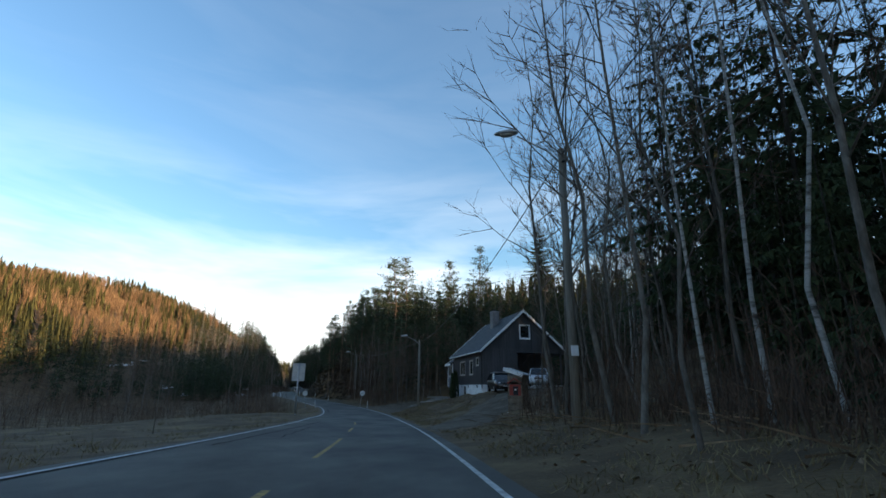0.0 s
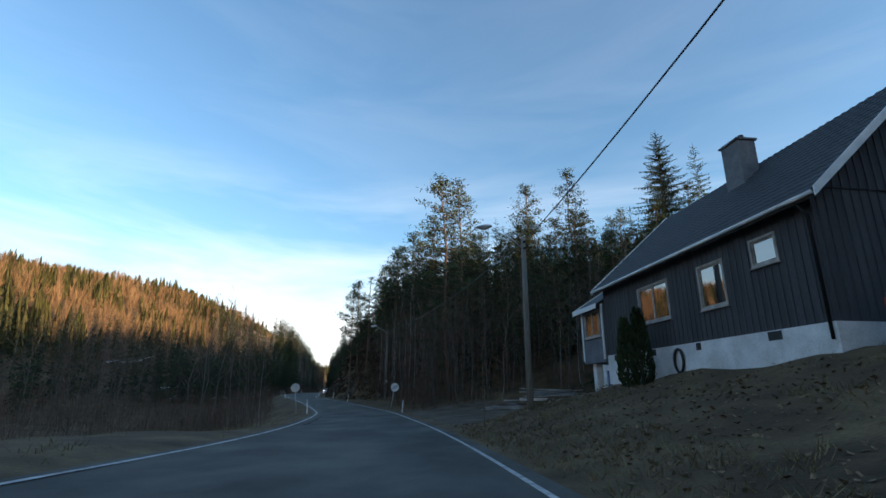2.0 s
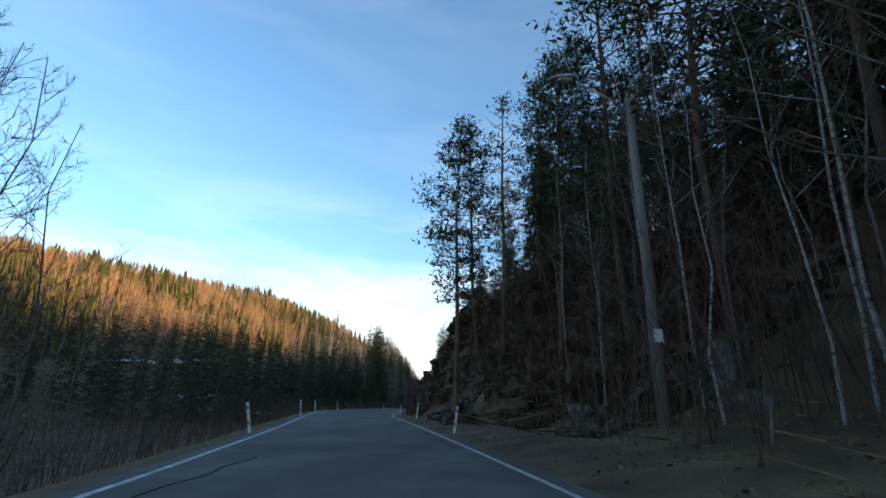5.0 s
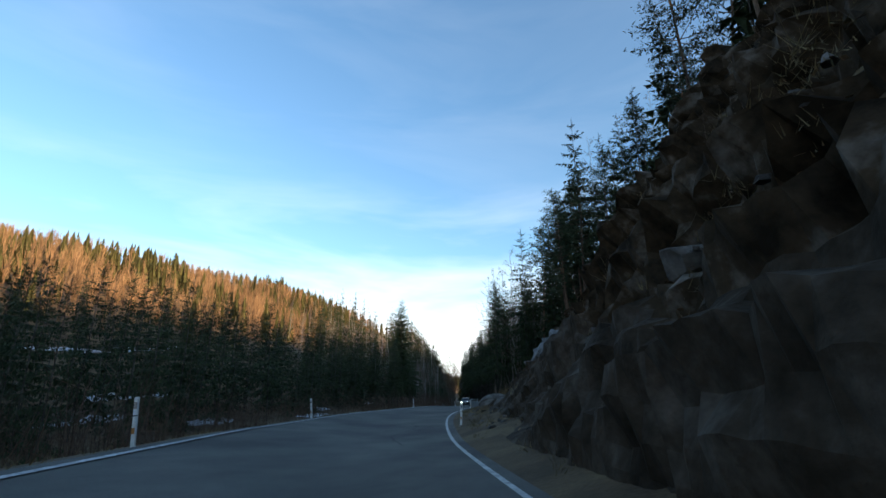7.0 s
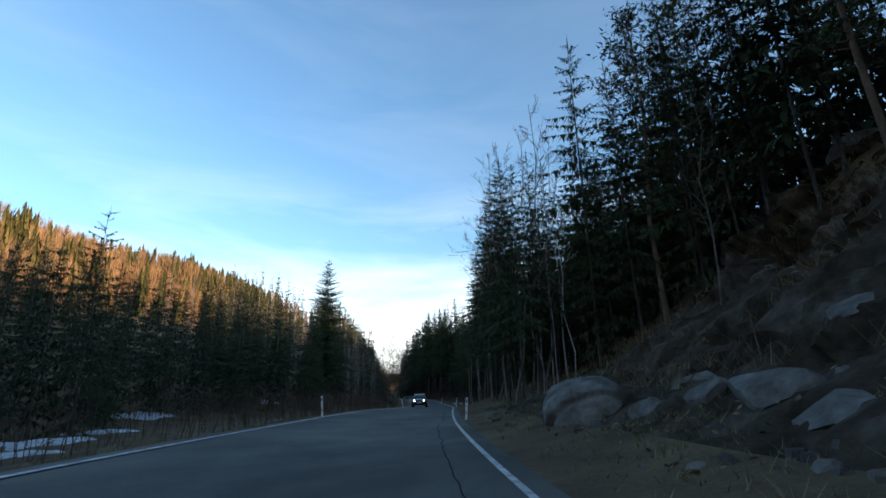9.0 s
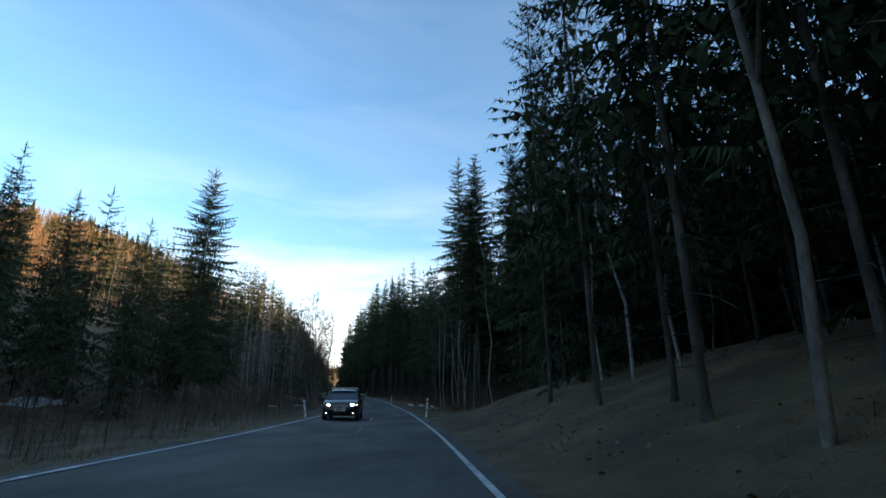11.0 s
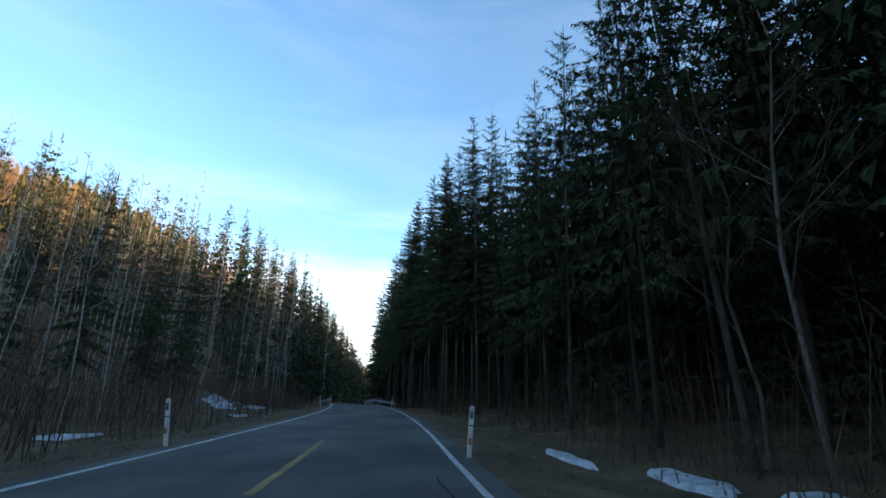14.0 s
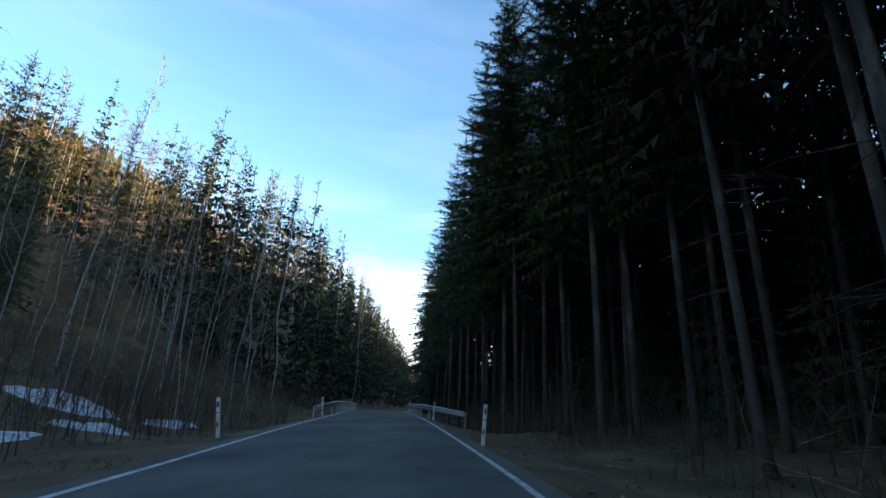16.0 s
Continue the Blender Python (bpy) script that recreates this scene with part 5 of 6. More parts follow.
def round_sign(u, d, face, turn=0):
    """A round plate on a steel tube; face: end of the speed limit, or the plain back."""
    p = at(u, d)
    ob = thing("road_sign", "round white end-of-limit sign on a steel tube" if face else "grey back of a round sign on a steel tube", "sign", pose(p.x, p.y, p.z + (0 if face else .2), 0, 10 if face else -6, heading(u) + turn))
    V, F = [], []
    tube(V, F, [Vector((0, .03, -.3)), Vector((0, .03, 2.35))], [.03, .03], 8, True)
    part("tube", mesh_of("tube", V, F, GALV, True), ob)
    bm = bmesh.new()
    bmesh.ops.create_cone(bm, segments=40, cap_ends=True, radius1=.40, radius2=.40, depth=.02, matrix=Matrix.Translation((0, -.015, 2.05)) @ pose(0, 0, 0, 90, 0, 0))
    plate = part("plate", bm, ob, mat=SIGN_FACE if face else SIGN_BACK)
    if face:
        cu = bpy.data.curves.new("figures", "FONT")
        cu.body, cu.size, cu.align_x, cu.align_y, cu.extrude = "60", .44, "CENTER", "CENTER", .001
        tmp = new("figures_text", cu)
        me = bpy.data.meshes.new_from_object(tmp.evaluated_get(bpy.context.evaluated_depsgraph_get()))
        bpy.data.objects.remove(tmp)
        me.materials.append(SIGN_GREY)
        part("figures", me, plate, "grey figures 60", m=pose(0, -.029, 2.05, 90, 0, 0))
        for k in range(3):
            part("stroke", box_bm(-.35, -.006, -.012, .35, 0, .012), plate, "grey diagonal stroke", m=pose((k - 1) * .035, -.030, 2.05 - (k - 1) * .035, 0, -42, 0), mat=SIGN_GREY)
    else:
        for z in (1.88, 2.2):
            part("clamp", box_bm(-.30, -.05, z, .30, -.026, z + .035, .004), plate, mat=GALV)
    return ob


round_sign(87.2, 5.5, True, 4)
round_sign(86.7, -3.35, False, -4)


def board_sign(u, d):
    p = at(u, d)
    ob = thing("road_sign", "grey ribbed back of a large rectangular road sign on a post", "sign", pose(p.x, p.y, p.z, 0, 0, heading(u) - 4))
    V, F = [], []
    tube(V, F, [Vector((0, .0, -.3)), Vector((0, .0, 3.95))], [.06, .06], 10, True)
    part("tube", mesh_of("tube", V, F, GALV, True), ob)
    pl = part("plate", box_bm(-.5, .065, 2.55, .5, .09, 3.95, .004), ob, mat=SIGN_BACK)
    for k in range(5):
        part("rib", box_bm(-.49, .04, 2.60 + k * .315, .49, .064, 2.64 + k * .315, .004), pl, mat=SIGN_BACK)


board_sign(42.9, -4.75)

# ---- lamp posts and lines ----
LAMP = material("lamp_housing", [(.30, .31, .31), (.42, .43, .43)], 4, .5, .05)
LENS = glass("lamp_bowl", (.45, .46, .44), .25)
TOPS = {}


def lamp_pole(u, d, h, notice=True, lean=0.0):
    p = at(u, d)
    m = pose(p.x, p.y, p.z, 0, lean, heading(u))
    ob = thing("street_lamp", "weathered wooden pole with a grey street lamp on an arm", "street lamp", m)
    V, F = [], []
    tube(V, F, [Vector((0, 0, -.5)), Vector((0, 0, h * .5)), Vector((0, 0, h))], [.15, .125, .10], 12, True)
    part("pole", mesh_of("pole", V, F, POLE_WOOD, True), ob)
    V, F = [], []
    tube(V, F, [Vector((-.1, 0, h - .45)), Vector((-.5, -.02, h - .1)), Vector((-1.5, -.05, h + .35))], [.03, .03, .028], 8, True)
    part("arm", mesh_of("arm", V, F, GALV, True), ob)
    bm = bmesh.new()
    bmesh.ops.create_uvsphere(bm, u_segments=20, v_segments=10, radius=1)
    for v in bm.verts:
        v.co = Vector((v.co.x * .42 * (1.0 - .18 * v.co.x), v.co.y * .17, v.co.z * (.13 if v.co.z > 0 else .05)))
    hd = part("lamp_head", bm, ob, m=pose(-1.8, -.06, h + .42, 0, -8, 0), mat=LAMP)
    bm = bmesh.new()
    bmesh.ops.create_uvsphere(bm, u_segments=16, v_segments=8, radius=1)
    for v in bm.verts:
        v.co = Vector((v.co.x * .24 - .06, v.co.y * .13, v.co.z * .07 - .045))
    part("bowl", bm, hd, mat=LENS)
    for z in (h - .25, h - .55):
        part("insulator", box_bm(-.05, -.22, z, .05, -.10, z + .09, .02), ob, mat=BLACK)
    if notice:
        part("notice", box_bm(-.11, -.17, 1.9, .11, -.135, 2.2, .004), ob, "small white notice plate", mat=SIGN_FACE)
    V, F = [], []
    tube(V, F, [Vector((.12, .05, h - 1)), Vector((.13, .05, h * .5)), Vector((.155, .05, .2))], [.018] * 3, 6)
    part("cable", mesh_of("cable", V, F, BLACK), ob)
    TOPS[u] = (m @ Vector((0, -.12, h - .2)))


lamp_pole(13.4, 7.1, 8.7)
lamp_pole(57.7, 7.75, 7.5, False)
lamp_pole(102.3, 7.95, 8.6)


def line(a, b, sag, r=.016):
    V, F = [], []
    tube(V, F, [a.lerp(b, i / 16) - Vector((0, 0, sag * 4 * (i / 16) * (1 - i / 16))) for i in range(17)], [r] * 17, 5)
    thing("overhead_cable", "thin black overhead cable between poles", "cable", data=mesh_of("overhead_cable", V, F, BLACK))


line(TOPS[13.4], TOPS[57.7], 1.2, .022)
line(TOPS[57.7], TOPS[102.3], .7, .022)
line(TOPS[13.4], HM @ Vector((4.6, -.7, 7.3)), .5, .012)
line(at(-30, 6.4, 8), TOPS[13.4], .6)

# ---- snow stake and fence poles ----
def stake(u, d, h, lean=0):
    p = at(u, d)
    V, F = [], []
    tube(V, F, [Vector((0, 0, -.2)), Vector((.01, 0, h * .5)), Vector((0, 0, h))], [.022, .02, .015], 6, True)
    thing("snow_stake", "thin bare wooden snow stake in the verge", "stake", pose(p.x, p.y, p.z, 0, lean, 0), data=mesh_of("snow_stake", V, F, BARE_WOOD, True))


for u, d, h, l in ((58.2, 5.86, 1.6, 2), (24.3, -8.1, 2.2, 0), (98.5, 7.4, .7, 8), (104.6, 6.9, .6, -4), (100.8, 9.1, 1.2, 5)):
    stake(u, d, h, l)


# ---- crash barriers ----
def barrier(name_u, side):
    """W-beam on posts along the bridge."""
    ob = thing("crash_barrier", "galvanised steel crash barrier with W-beam rail", "barrier")
    us = [name_u[0] + (name_u[1] - name_u[0]) * i / 24 for i in range(25)]
    V, F = [], []
    prof = [(0, .42), (.05, .46), (.05, .52), (0, .56), (.0, .60), (.05, .64), (.05, .70), (0, .74)]
    for i, u in enumerate(us):
        end = max(0, 4 - (u - us[0])) / 4
        d = (ER(u) + .55 if side > 0 else EL(u) - .5) + side * 2.4 * end ** 2 * (1 if side > 0 else .5)
        w = _curve(u, _RW, _MW) + d
        q = AX * u + BX * w
        z = road_z(u, 0) - end ** 2 * .35
        for x, zz in prof:
            V.append(Vector((q[0] - side * x * BX[0], q[1] - side * x * BX[1], z + zz)))
        if i % 2 == 0:
            part("barrier_post", box_bm(-.05, -.03, -.6, .05, .03, .70, .008), ob, m=pose(q[0] + side * .06 * BX[0], q[1] + side * .06 * BX[1], z, 0, 0, heading(u)), mat=GALV)
    n = len(prof)
    for i in range(len(us) - 1):
        for j in range(n - 1):
            a = i * n + j
            F.append((a, a + 1, a + n + 1, a + n))
    me = mesh_of("rail", V, F, GALV, True)
    rail = part("rail", me, ob)
    rail.modifiers.new("thick", "SOLIDIFY").thickness = .006


barrier((322.5, 352), 1)
barrier((324, 352), -1)

# ---- trailer, planks, logs ----
def plank_pile(u, d, n, lmin, lmax, turn, name, label, mat, h0=.0, spread=.7, round_=False):
    ob = thing(name, label, "timber", on_ground(u, d, turn))
    for k in range(n):
        l = RB.uniform(lmin, lmax)
        x, z = RB.uniform(-spread, spread), h0 + .06 + .09 * (k // 3) + RB.uniform(0, .03)
        if round_:
            V, F = [], []
            r = RB.uniform(.06, .11)
            tube(V, F, [Vector((0, -l / 2, 0)), Vector((0, l / 2, 0))], [r, r * .85], 8, True)
            part("log", mesh_of("log", V, F, mat, True), ob, m=pose(x, RB.uniform(-.5, .5), z + r * .5, RB.uniform(-2, 2), 0, RB.uniform(-14, 14)))
        else:
            part("plank", box_bm(-.09, -l / 2, 0, .09, l / 2, .045, .005), ob, m=pose(x, RB.uniform(-.6, .6), z, RB.uniform(-3, 3), RB.uniform(-5, 5), RB.uniform(-10, 10)), mat=mat)
    return ob


def trailer(u, d):
    ob = thing("car_trailer", "low flatbed trailer with grey boards lying on it", "trailer", on_ground(u, d, 66))
    part("bed", box_bm(-.85, -1.9, .50, .85, 1.9, .56, .01), ob, mat=BARE_WOOD)
    for x in (-.86, .80):
        part("side_rail", box_bm(x, -1.9, .42, x + .06, 1.9, .62, .008), ob, mat=GALV)
    V, F = [], []
    tube(V, F, [Vector((-.5, 1.9, .45)), Vector((0, 3.1, .42)), Vector((.5, 1.9, .45))], [.035] * 3, 6)
    part("drawbar", mesh_of("drawbar", V, F, GALV), ob)
    for x in (-.98, .98):
        wh = new("wheel")
        wh.parent, wh.matrix_basis = ob, Matrix.Translation((x, -.2, .30))
        bm = bmesh.new()
        bmesh.ops.create_cone(bm, segments=22, cap_ends=True, radius1=.30, radius2=.30, depth=.17, matrix=pose(0, 0, 0, 0, 90, 0))
        part("tyre", bm, wh, mat=TYRE)
        bm = bmesh.new()
        bmesh.ops.create_cone(bm, segments=18, cap_ends=True, radius1=.18, radius2=.15, depth=.19, matrix=pose(0, 0, 0, 0, 90, 0))
        part("rim", bm, wh, mat=RIM)
    for k in range(7):
        part("board", box_bm(-.09, -1.9, 0, .09, 2.0, .03, .004), ob, m=pose(-.72 + k * .23, RB.uniform(-.3, .5), .57 + .035 * (k % 3), 0, 0, RB.uniform(-4, 4)), mat=BARE_WOOD)


PALE_WOOD = material("pale_frosted_planks", [(.20, .19, .175), (.46, .46, .45)], 2.0, .85, .3, 25, stretch=(1, .3, 1), vary=.25)
trailer(72.0, 14.4)
plank_pile(71.6, 14.6, 16, 2.2, 3.8, 62, "timber_heap", "heap of pale frosted boards lying on the trailer", PALE_WOOD, .60, .8)
plank_pile(74.0, 12.2, 12, 1.8, 3.4, 66, "timber_heap", "heap of pale frosted boards lying beside the trailer", PALE_WOOD, 0, .7)
plank_pile(75.6, 13.2, 20, 1.6, 3.4, 70, "timber_pile", "loose pile of grey weathered boards", BARE_WOOD)
plank_pile(75.0, 16.6, 22, 2.0, 3.6, 75, "timber_pile", "loose pile of grey weathered boards", BARE_WOOD, 0, 1.0)
plank_pile(252.5, 6.6, 7, 1.6, 3.2, 8, "log_pile", "short peeled birch logs lying in the ditch", BARE_WOOD, 0, .5, True)
plank_pile(258, 6.9, 5, 1.2, 2.4, 15, "log_pile", "short peeled birch logs lying in the ditch", BARE_WOOD, 0, .5, True)

# ---- shrubs by the house ----
def thuja(u, d, h, r):
    V, F = [], []
    rng = random.Random(int(u * 10))
    for _ in range(1500):
        f = rng.random() ** .8
        a = rng.uniform(0, 6.28)
        rad = r * (1 - f) ** .45 * rng.uniform(.7, 1.05) * min(1, .5 + f * 4)
        q = Vector((math.cos(a) * rad, math.sin(a) * rad, f * h))
        g = Vector((math.cos(a) * .5, math.sin(a) * .5, 1)).normalized()
        s = g.cross(Vector((rng.gauss(0, 1), rng.gauss(0, 1), 0))).normalized() * .05
        tri(V, F, q - s, q + s, q + g * rng.uniform(.14, .26))
    ob = thing("thuja_shrub", "narrow dark green thuja shrub against the plinth", "shrub", on_ground(u, d, 0))
    V2, F2 = [], []
    tube(V2, F2, [Vector((0, 0, -.1)), Vector((0, 0, h * .8))], [.06, .02], 6)
    part("trunk", mesh_of("trunk", V2, F2, BARK_SPRUCE), ob)
    part("crown", mesh_of("crown", V, F, NEEDLES), ob)


for y, h, r in ((8.9, 2.7, .40), (7.7, 2.9, .44)):
    q = HM @ Vector((-.95, y, 0))
    uu = float(AX @ np.array(q[:2]))
    thuja(uu, float(BX @ np.array(q[:2])) - _curve(uu, _RW, _MW), h, r)

# ---- old snow ----
def snow_patch(u, d, lu, ld, seed):
    rng = random.Random(seed)
    V, F = [], []
    n, rings = 28, 5
    for j in range(rings + 1):
        for i in range(n):
            a = 6.283 * i / n
            k = (.72 + .38 * noise.noise(Vector((math.cos(a) * 1.6 + seed * 3.1, math.sin(a) * 1.6, seed))) + .15 * noise.noise(Vector((math.cos(a) * 5, math.sin(a) * 5, seed)))) * j / rings
            V.append(at(u + math.cos(a) * lu * k, d + math.sin(a) * ld * k, (.10 if j < rings else -.05) + .05 * noise.noise(Vector((i, j, seed)))))
    for j in range(rings):
        for i in range(n):
            a, b = j * n + i, j * n + (i + 1) % n
            F.append((a, b, b + n, a + n))
    thing("snow_patch", "patch of old grey-white snow on the ground", "snow", group="old snow patches", data=mesh_of("snow_patch", V, F, SNOW, True))


for i, q in enumerate(((314, -13.5, 4.5, 3.0), (309, -9.2, 2.5, 1.6), (302.5, -8.6, 3, 1.5), (300, -11.2, 4, 2.2), (318, -10, 3.0, 1.4), (305, -12, 2.5, 2), (296, -10, 2, 1.2), (290, -7.5, 1.5, .8), (267.3, 6.0, 2.6, .35), (263.6, 6.9, 2.0, .45), (260.8, 7.6, 1.8, .5), (187, -16, 3.5, 2), (183, -13.5, 2.2, 1.2), (194, -18, 4, 2), (205, -23, 6, 2), (176, -22, 5, 2.2), (170, -30, 7, 2.2), (185, -38, 9, 2.5), (205, -12, 2.2, .8),
                       (79, 14.5, 1.6, .6), (77.5, 17.5, 1.8, .8), (273, -9, 2.2, 1.0), (268, -12, 2.5, 1.2), (205, -58, 24, 1.6), (38, 22, 2.5, 1.2), (240, -24, 5, 1.6))):
    snow_patch(*q, i + 1)


# ---- woods ----
RW = random.Random(5)


def scatter(u0, u1, d0, d1, gap, kinds, h0, h1, limit=400):
    """Trees at random in a stretch, no two nearer than gap."""
    got = []
    tries = 0
    while tries < 30 * limit and len(got) < limit:
        tries += 1
        u, d = RW.uniform(u0, u1), RW.uniform(d0, d1)
        if all((u - a) ** 2 + (d - b) ** 2 > gap * gap for a, b in got):
            got.append((u, d))
            plant(RW.choice(kinds), u, d, RW.uniform(h0, h1), tilt=RW.gauss(0, 1.5))
    return got


TL = ["tall0", "tall1", "tall2"]
SP = ["spruce0", "spruce1", "spruce2", "spruce3"]
YG = ["young0", "young1"]
PN = ["pine0", "pine1", "pine2", "pine3"]
BI = ["birch0", "birch1", "birch2"]
AL = ["alder0", "alder1", "alder2", "alder3"]
BK = ["back0", "back1", "back2"]
BL = ["backlow0", "backlow1"]
BF = ["backfar0", "backfar1"]
BW = ["backwall0", "backwall1"]
# right of the road: the trees by the first lamp
for u, d, h, k in ((19.4, 10.2, 18, "alder0"), (11.9, 7.6, 18, "alder1"), (9.4, 7.0, 17, "alder2"), (6.6, 6.4, 10, "alder3"), (26.5, 16, 15, "alder3"), (29.5, 17.5, 15, "alder1"), (24.6, 15.2, 16, "alder2"), (32, 19, 14, "alder0"), (27.5, 18.5, 16, "alder2"), (8.6, 8.2, 15, "birch0"), (7.4, 8.6, 16, "birch1"), (6.2, 9.0, 15, "birch2"),
                   (17.7, 8.1, 18, "alder1"), (18.2, 8.7, 19, "alder3"), (19.2, 9.3, 18, "alder0"), (13.2, 9.2, 14, "alder2"), (4.4, 8.0, 13, "alder0"), (3.2, 6.9, 12, "birch2"), (24.5, 11.0, 11, "alder2"), (22.2, 12.5, 12, "alder1"), (14.6, 11.5, 15, "alder3"), (10.4, 10.8, 15, "alder0")):
    plant(k, u, d, h, tilt=RW.gauss(0, 1.2))
for u, d, h in ((5.4, 9.9, 6), (3.6, 10.6, 7), (7.6, 11.2, 7), (9.6, 12.0, 8), (2.2, 9.4, 5)):
    plant(RW.choice(YG), u, d, h)
scatter(-4, 16, 11.5, 17, 2.3, SP + YG + AL, 12, 18, 20)
scatter(-6, 20, 17, 32, 2.6, BW, 13, 18, 46)
scatter(12, 33, 12, 20, 2.2, AL + AL + BI, 12, 17, 26)
scatter(10, 34, 20, 26, 2.4, AL + BI, 9, 13, 18)
scatter(16, 36, 27, 42, 3.0, BW, 5, 8, 34)
scatter(30, 48, 21, 46, 3.0, AL + AL + BI, 8, 12, 24)
for u, d, h in ((50.7, 32.6, 20), (52.5, 35, 17), (48.6, 33.5, 15)):
    plant(RW.choice(BI), u, d, h)
scatter(20, 50, 44, 62, 4.6, AL + SP, 9, 13, 20)
scatter(50, 90, 30, 64, 4.4, SP + PN + PN + AL, 11, 17, 30)
plant("lone", 95, 44.6, 25.5, label="tall broad old spruce behind the yard")
plant("spruce2", 96, 51.5, 23)
plant("pine1", 92.2, 12.8, 25)
plant("pine2", 95.2, 23.8, 20)
plant("pine3", 100.3, 34.1, 21)
plant("pine0", 96.5, 16, 23)
plant("young0", 94, 11.8, 16)
for u, d, h in ((83.6, 9.1, 10), (77.7, 19, 10), (75.1, 21, 11)):
    plant(RW.choice(AL), u, d, h)
scatter(83, 112, 8.6, 15, 2.0, AL + AL + BI, 8, 12, 30)
scatter(80, 94, 10.5, 21, 1.9, AL, 9, 13, 22)
scatter(73, 92, 19.5, 33, 1.8, AL + AL + BI + YG, 8, 13, 44)
scatter(76, 98, 27, 44, 2.6, BL, 9, 14, 40)
scatter(80, 104, 15, 36, 3.4, PN + PN + PN + AL + YG, 11, 16, 32)
scatter(100, 128, 12.5, 30, 3.6, PN + PN + SP, 12, 17, 24)
for u, d, h in ((110.3, 9.0, 11), (102.6, 9.1, 12), (101.4, 8.7, 10), (107, 8.8, 10), (105, 9.4, 11), (112.5, 9.4, 9), (99, 9.6, 11), (96.3, 8.9, 10)):
    plant(RW.choice(BI), u, d, h, tilt=RW.gauss(0, 3))
plant("pine0", 117.2, 5.6, 17)
for u, d, h, k in ((112.5, 9.4, 15, "pine2"), (108, 10.2, 19, "pine1"), (104.5, 11.4, 20, "pine3"), (101, 13, 21, "pine0"), (94.5, 9.8, 15, "alder2"), (99, 10.0, 14, "birch1"), (96.8, 8.6, 13, "alder1")):
    plant(k, u, d, h)
plant("deadpine0", 116.8, 8.0, 15.5)
plant("pine2", 120.5, 7.4, 15)
plant("pine3", 118.2, 10.6, 14)
plant("pine0", 115.8, 11.4, 14)
scatter(86, 130, 15, 24, 2.5, BK + BL, 9, 14, 55)
scatter(86, 130, 24, 46, 2.8, BW, 9, 14, 70)
scatter(124, 200, 16, 44, 2.9, BW + BW + BK, 10, 15, 100)
scatter(180, 236, 11, 15, 2.7, YG + YG + SP, 11, 15, 30)
scatter(180, 236, 15.5, 24, 2.7, BK + BW, 12, 16, 44)
scatter(50, 88, 26, 50, 3.0, BW, 8, 13, 60)
scatter(124, 150, 14, 30, 3.6, PN + PN + PN + SP, 9, 14, 16)
scatter(150, 178, 14, 30, 3.6, PN + PN + PN + SP, 8, 11, 18)
for u, d, h in ((168, 12.9, 12.5), (172, 13.4, 13), (166, 12.6, 11), (182.5, 12.2, 17), (170, 14.5, 13), (164, 13.5, 11)):
    plant(RW.choice(PN), u, d, h)
for u, d, h in ((178, 14.5, 17), (181.5, 13.4, 18), (184.5, 13, 18), (175.5, 15.5, 16)):
    plant(RW.choice(SP), u, d, h)
plant("spruce3", 186.5, 10.3, 20)
plant("pine2", 184, 15, 17)
plant("birch0", 190.5, 9.5, 17)
plant("birch1", 192, 8.5, 15)
plant("alder0", 177.0, 11.4, 8, label="bare grey leaning tree on the rocky bank")
for u, d, h in ((194, 6.9, 15), (198.5, 6.7, 14), (190.2, 7.9, 15), (203, 6.9, 15), (208, 7.1, 15)):
    plant(RW.choice(SP + YG), u, d, h)
for u, d, h in ((191, 8.2, 20), (193.3, 7.4, 18), (190.4, 6.4, 17), (193, 6.2, 17), (196.4, 6.0, 16), (199, 5.8, 15), (203, 5.9, 15)):
    plant(RW.choice(AL), u, d, h)
for u, d, h in ((188.5, 6.6, 14), (192, 6.3, 16), (196, 6.4, 17), (200.5, 6.2, 18), (205.5, 6.2, 18), (211, 6.6, 18), (216, 6.8, 18)):
    plant(RW.choice(SP), u, d, h)
for u, d, h in ((190.1, 8.0, 10), (186.7, 9.0, 10), (188, 8.4, 9), (194, 8.3, 11)):
    plant(RW.choice(BI), u, d, h, tilt=RW.gauss(0, 3))
scatter(188, 226, 8.8, 14, 2.5, SP + SP + YG + BI, 13, 18, 40)
scatter(166, 236, 14, 22, 3.2, BK + BI, 13, 18, 40)
scatter(166, 236, 24, 40, 3.8, BW, 13, 18, 40)
for u, d, h in ((241.8, 7.7, 15), (251.5, 7.2, 11), (251.7, 9.1, 12), (237.0, 9.1, 15), (249.8, 7.3, 14), (246.8, 8.1, 15), (247.9, 9.0, 15), (245.1, 9.2, 15), (254.9, 9.2, 16), (254.0, 10.2, 17)):
    plant(RW.choice(BI), u, d, h, tilt=RW.gauss(0, 4))
plant("near0", 239.5, 8.4, 22)
plant("near1", 234.5, 10.8, 21)
plant("alder1", 262, 8.3, 11)
plant("alder3", 264, 8.8, 10)
plant("near1", 292.3, 8.8, 23)
plant("near0", 295.4, 7.2, 23)
for u, d in ((305.0, 7.7), (309.0, 8.1), (302.9, 9.0), (320.0, 8.4), (303.4, 10.2)):
    plant(RW.choice(["near0", "near1"]), u, d, RW.uniform(23, 26))
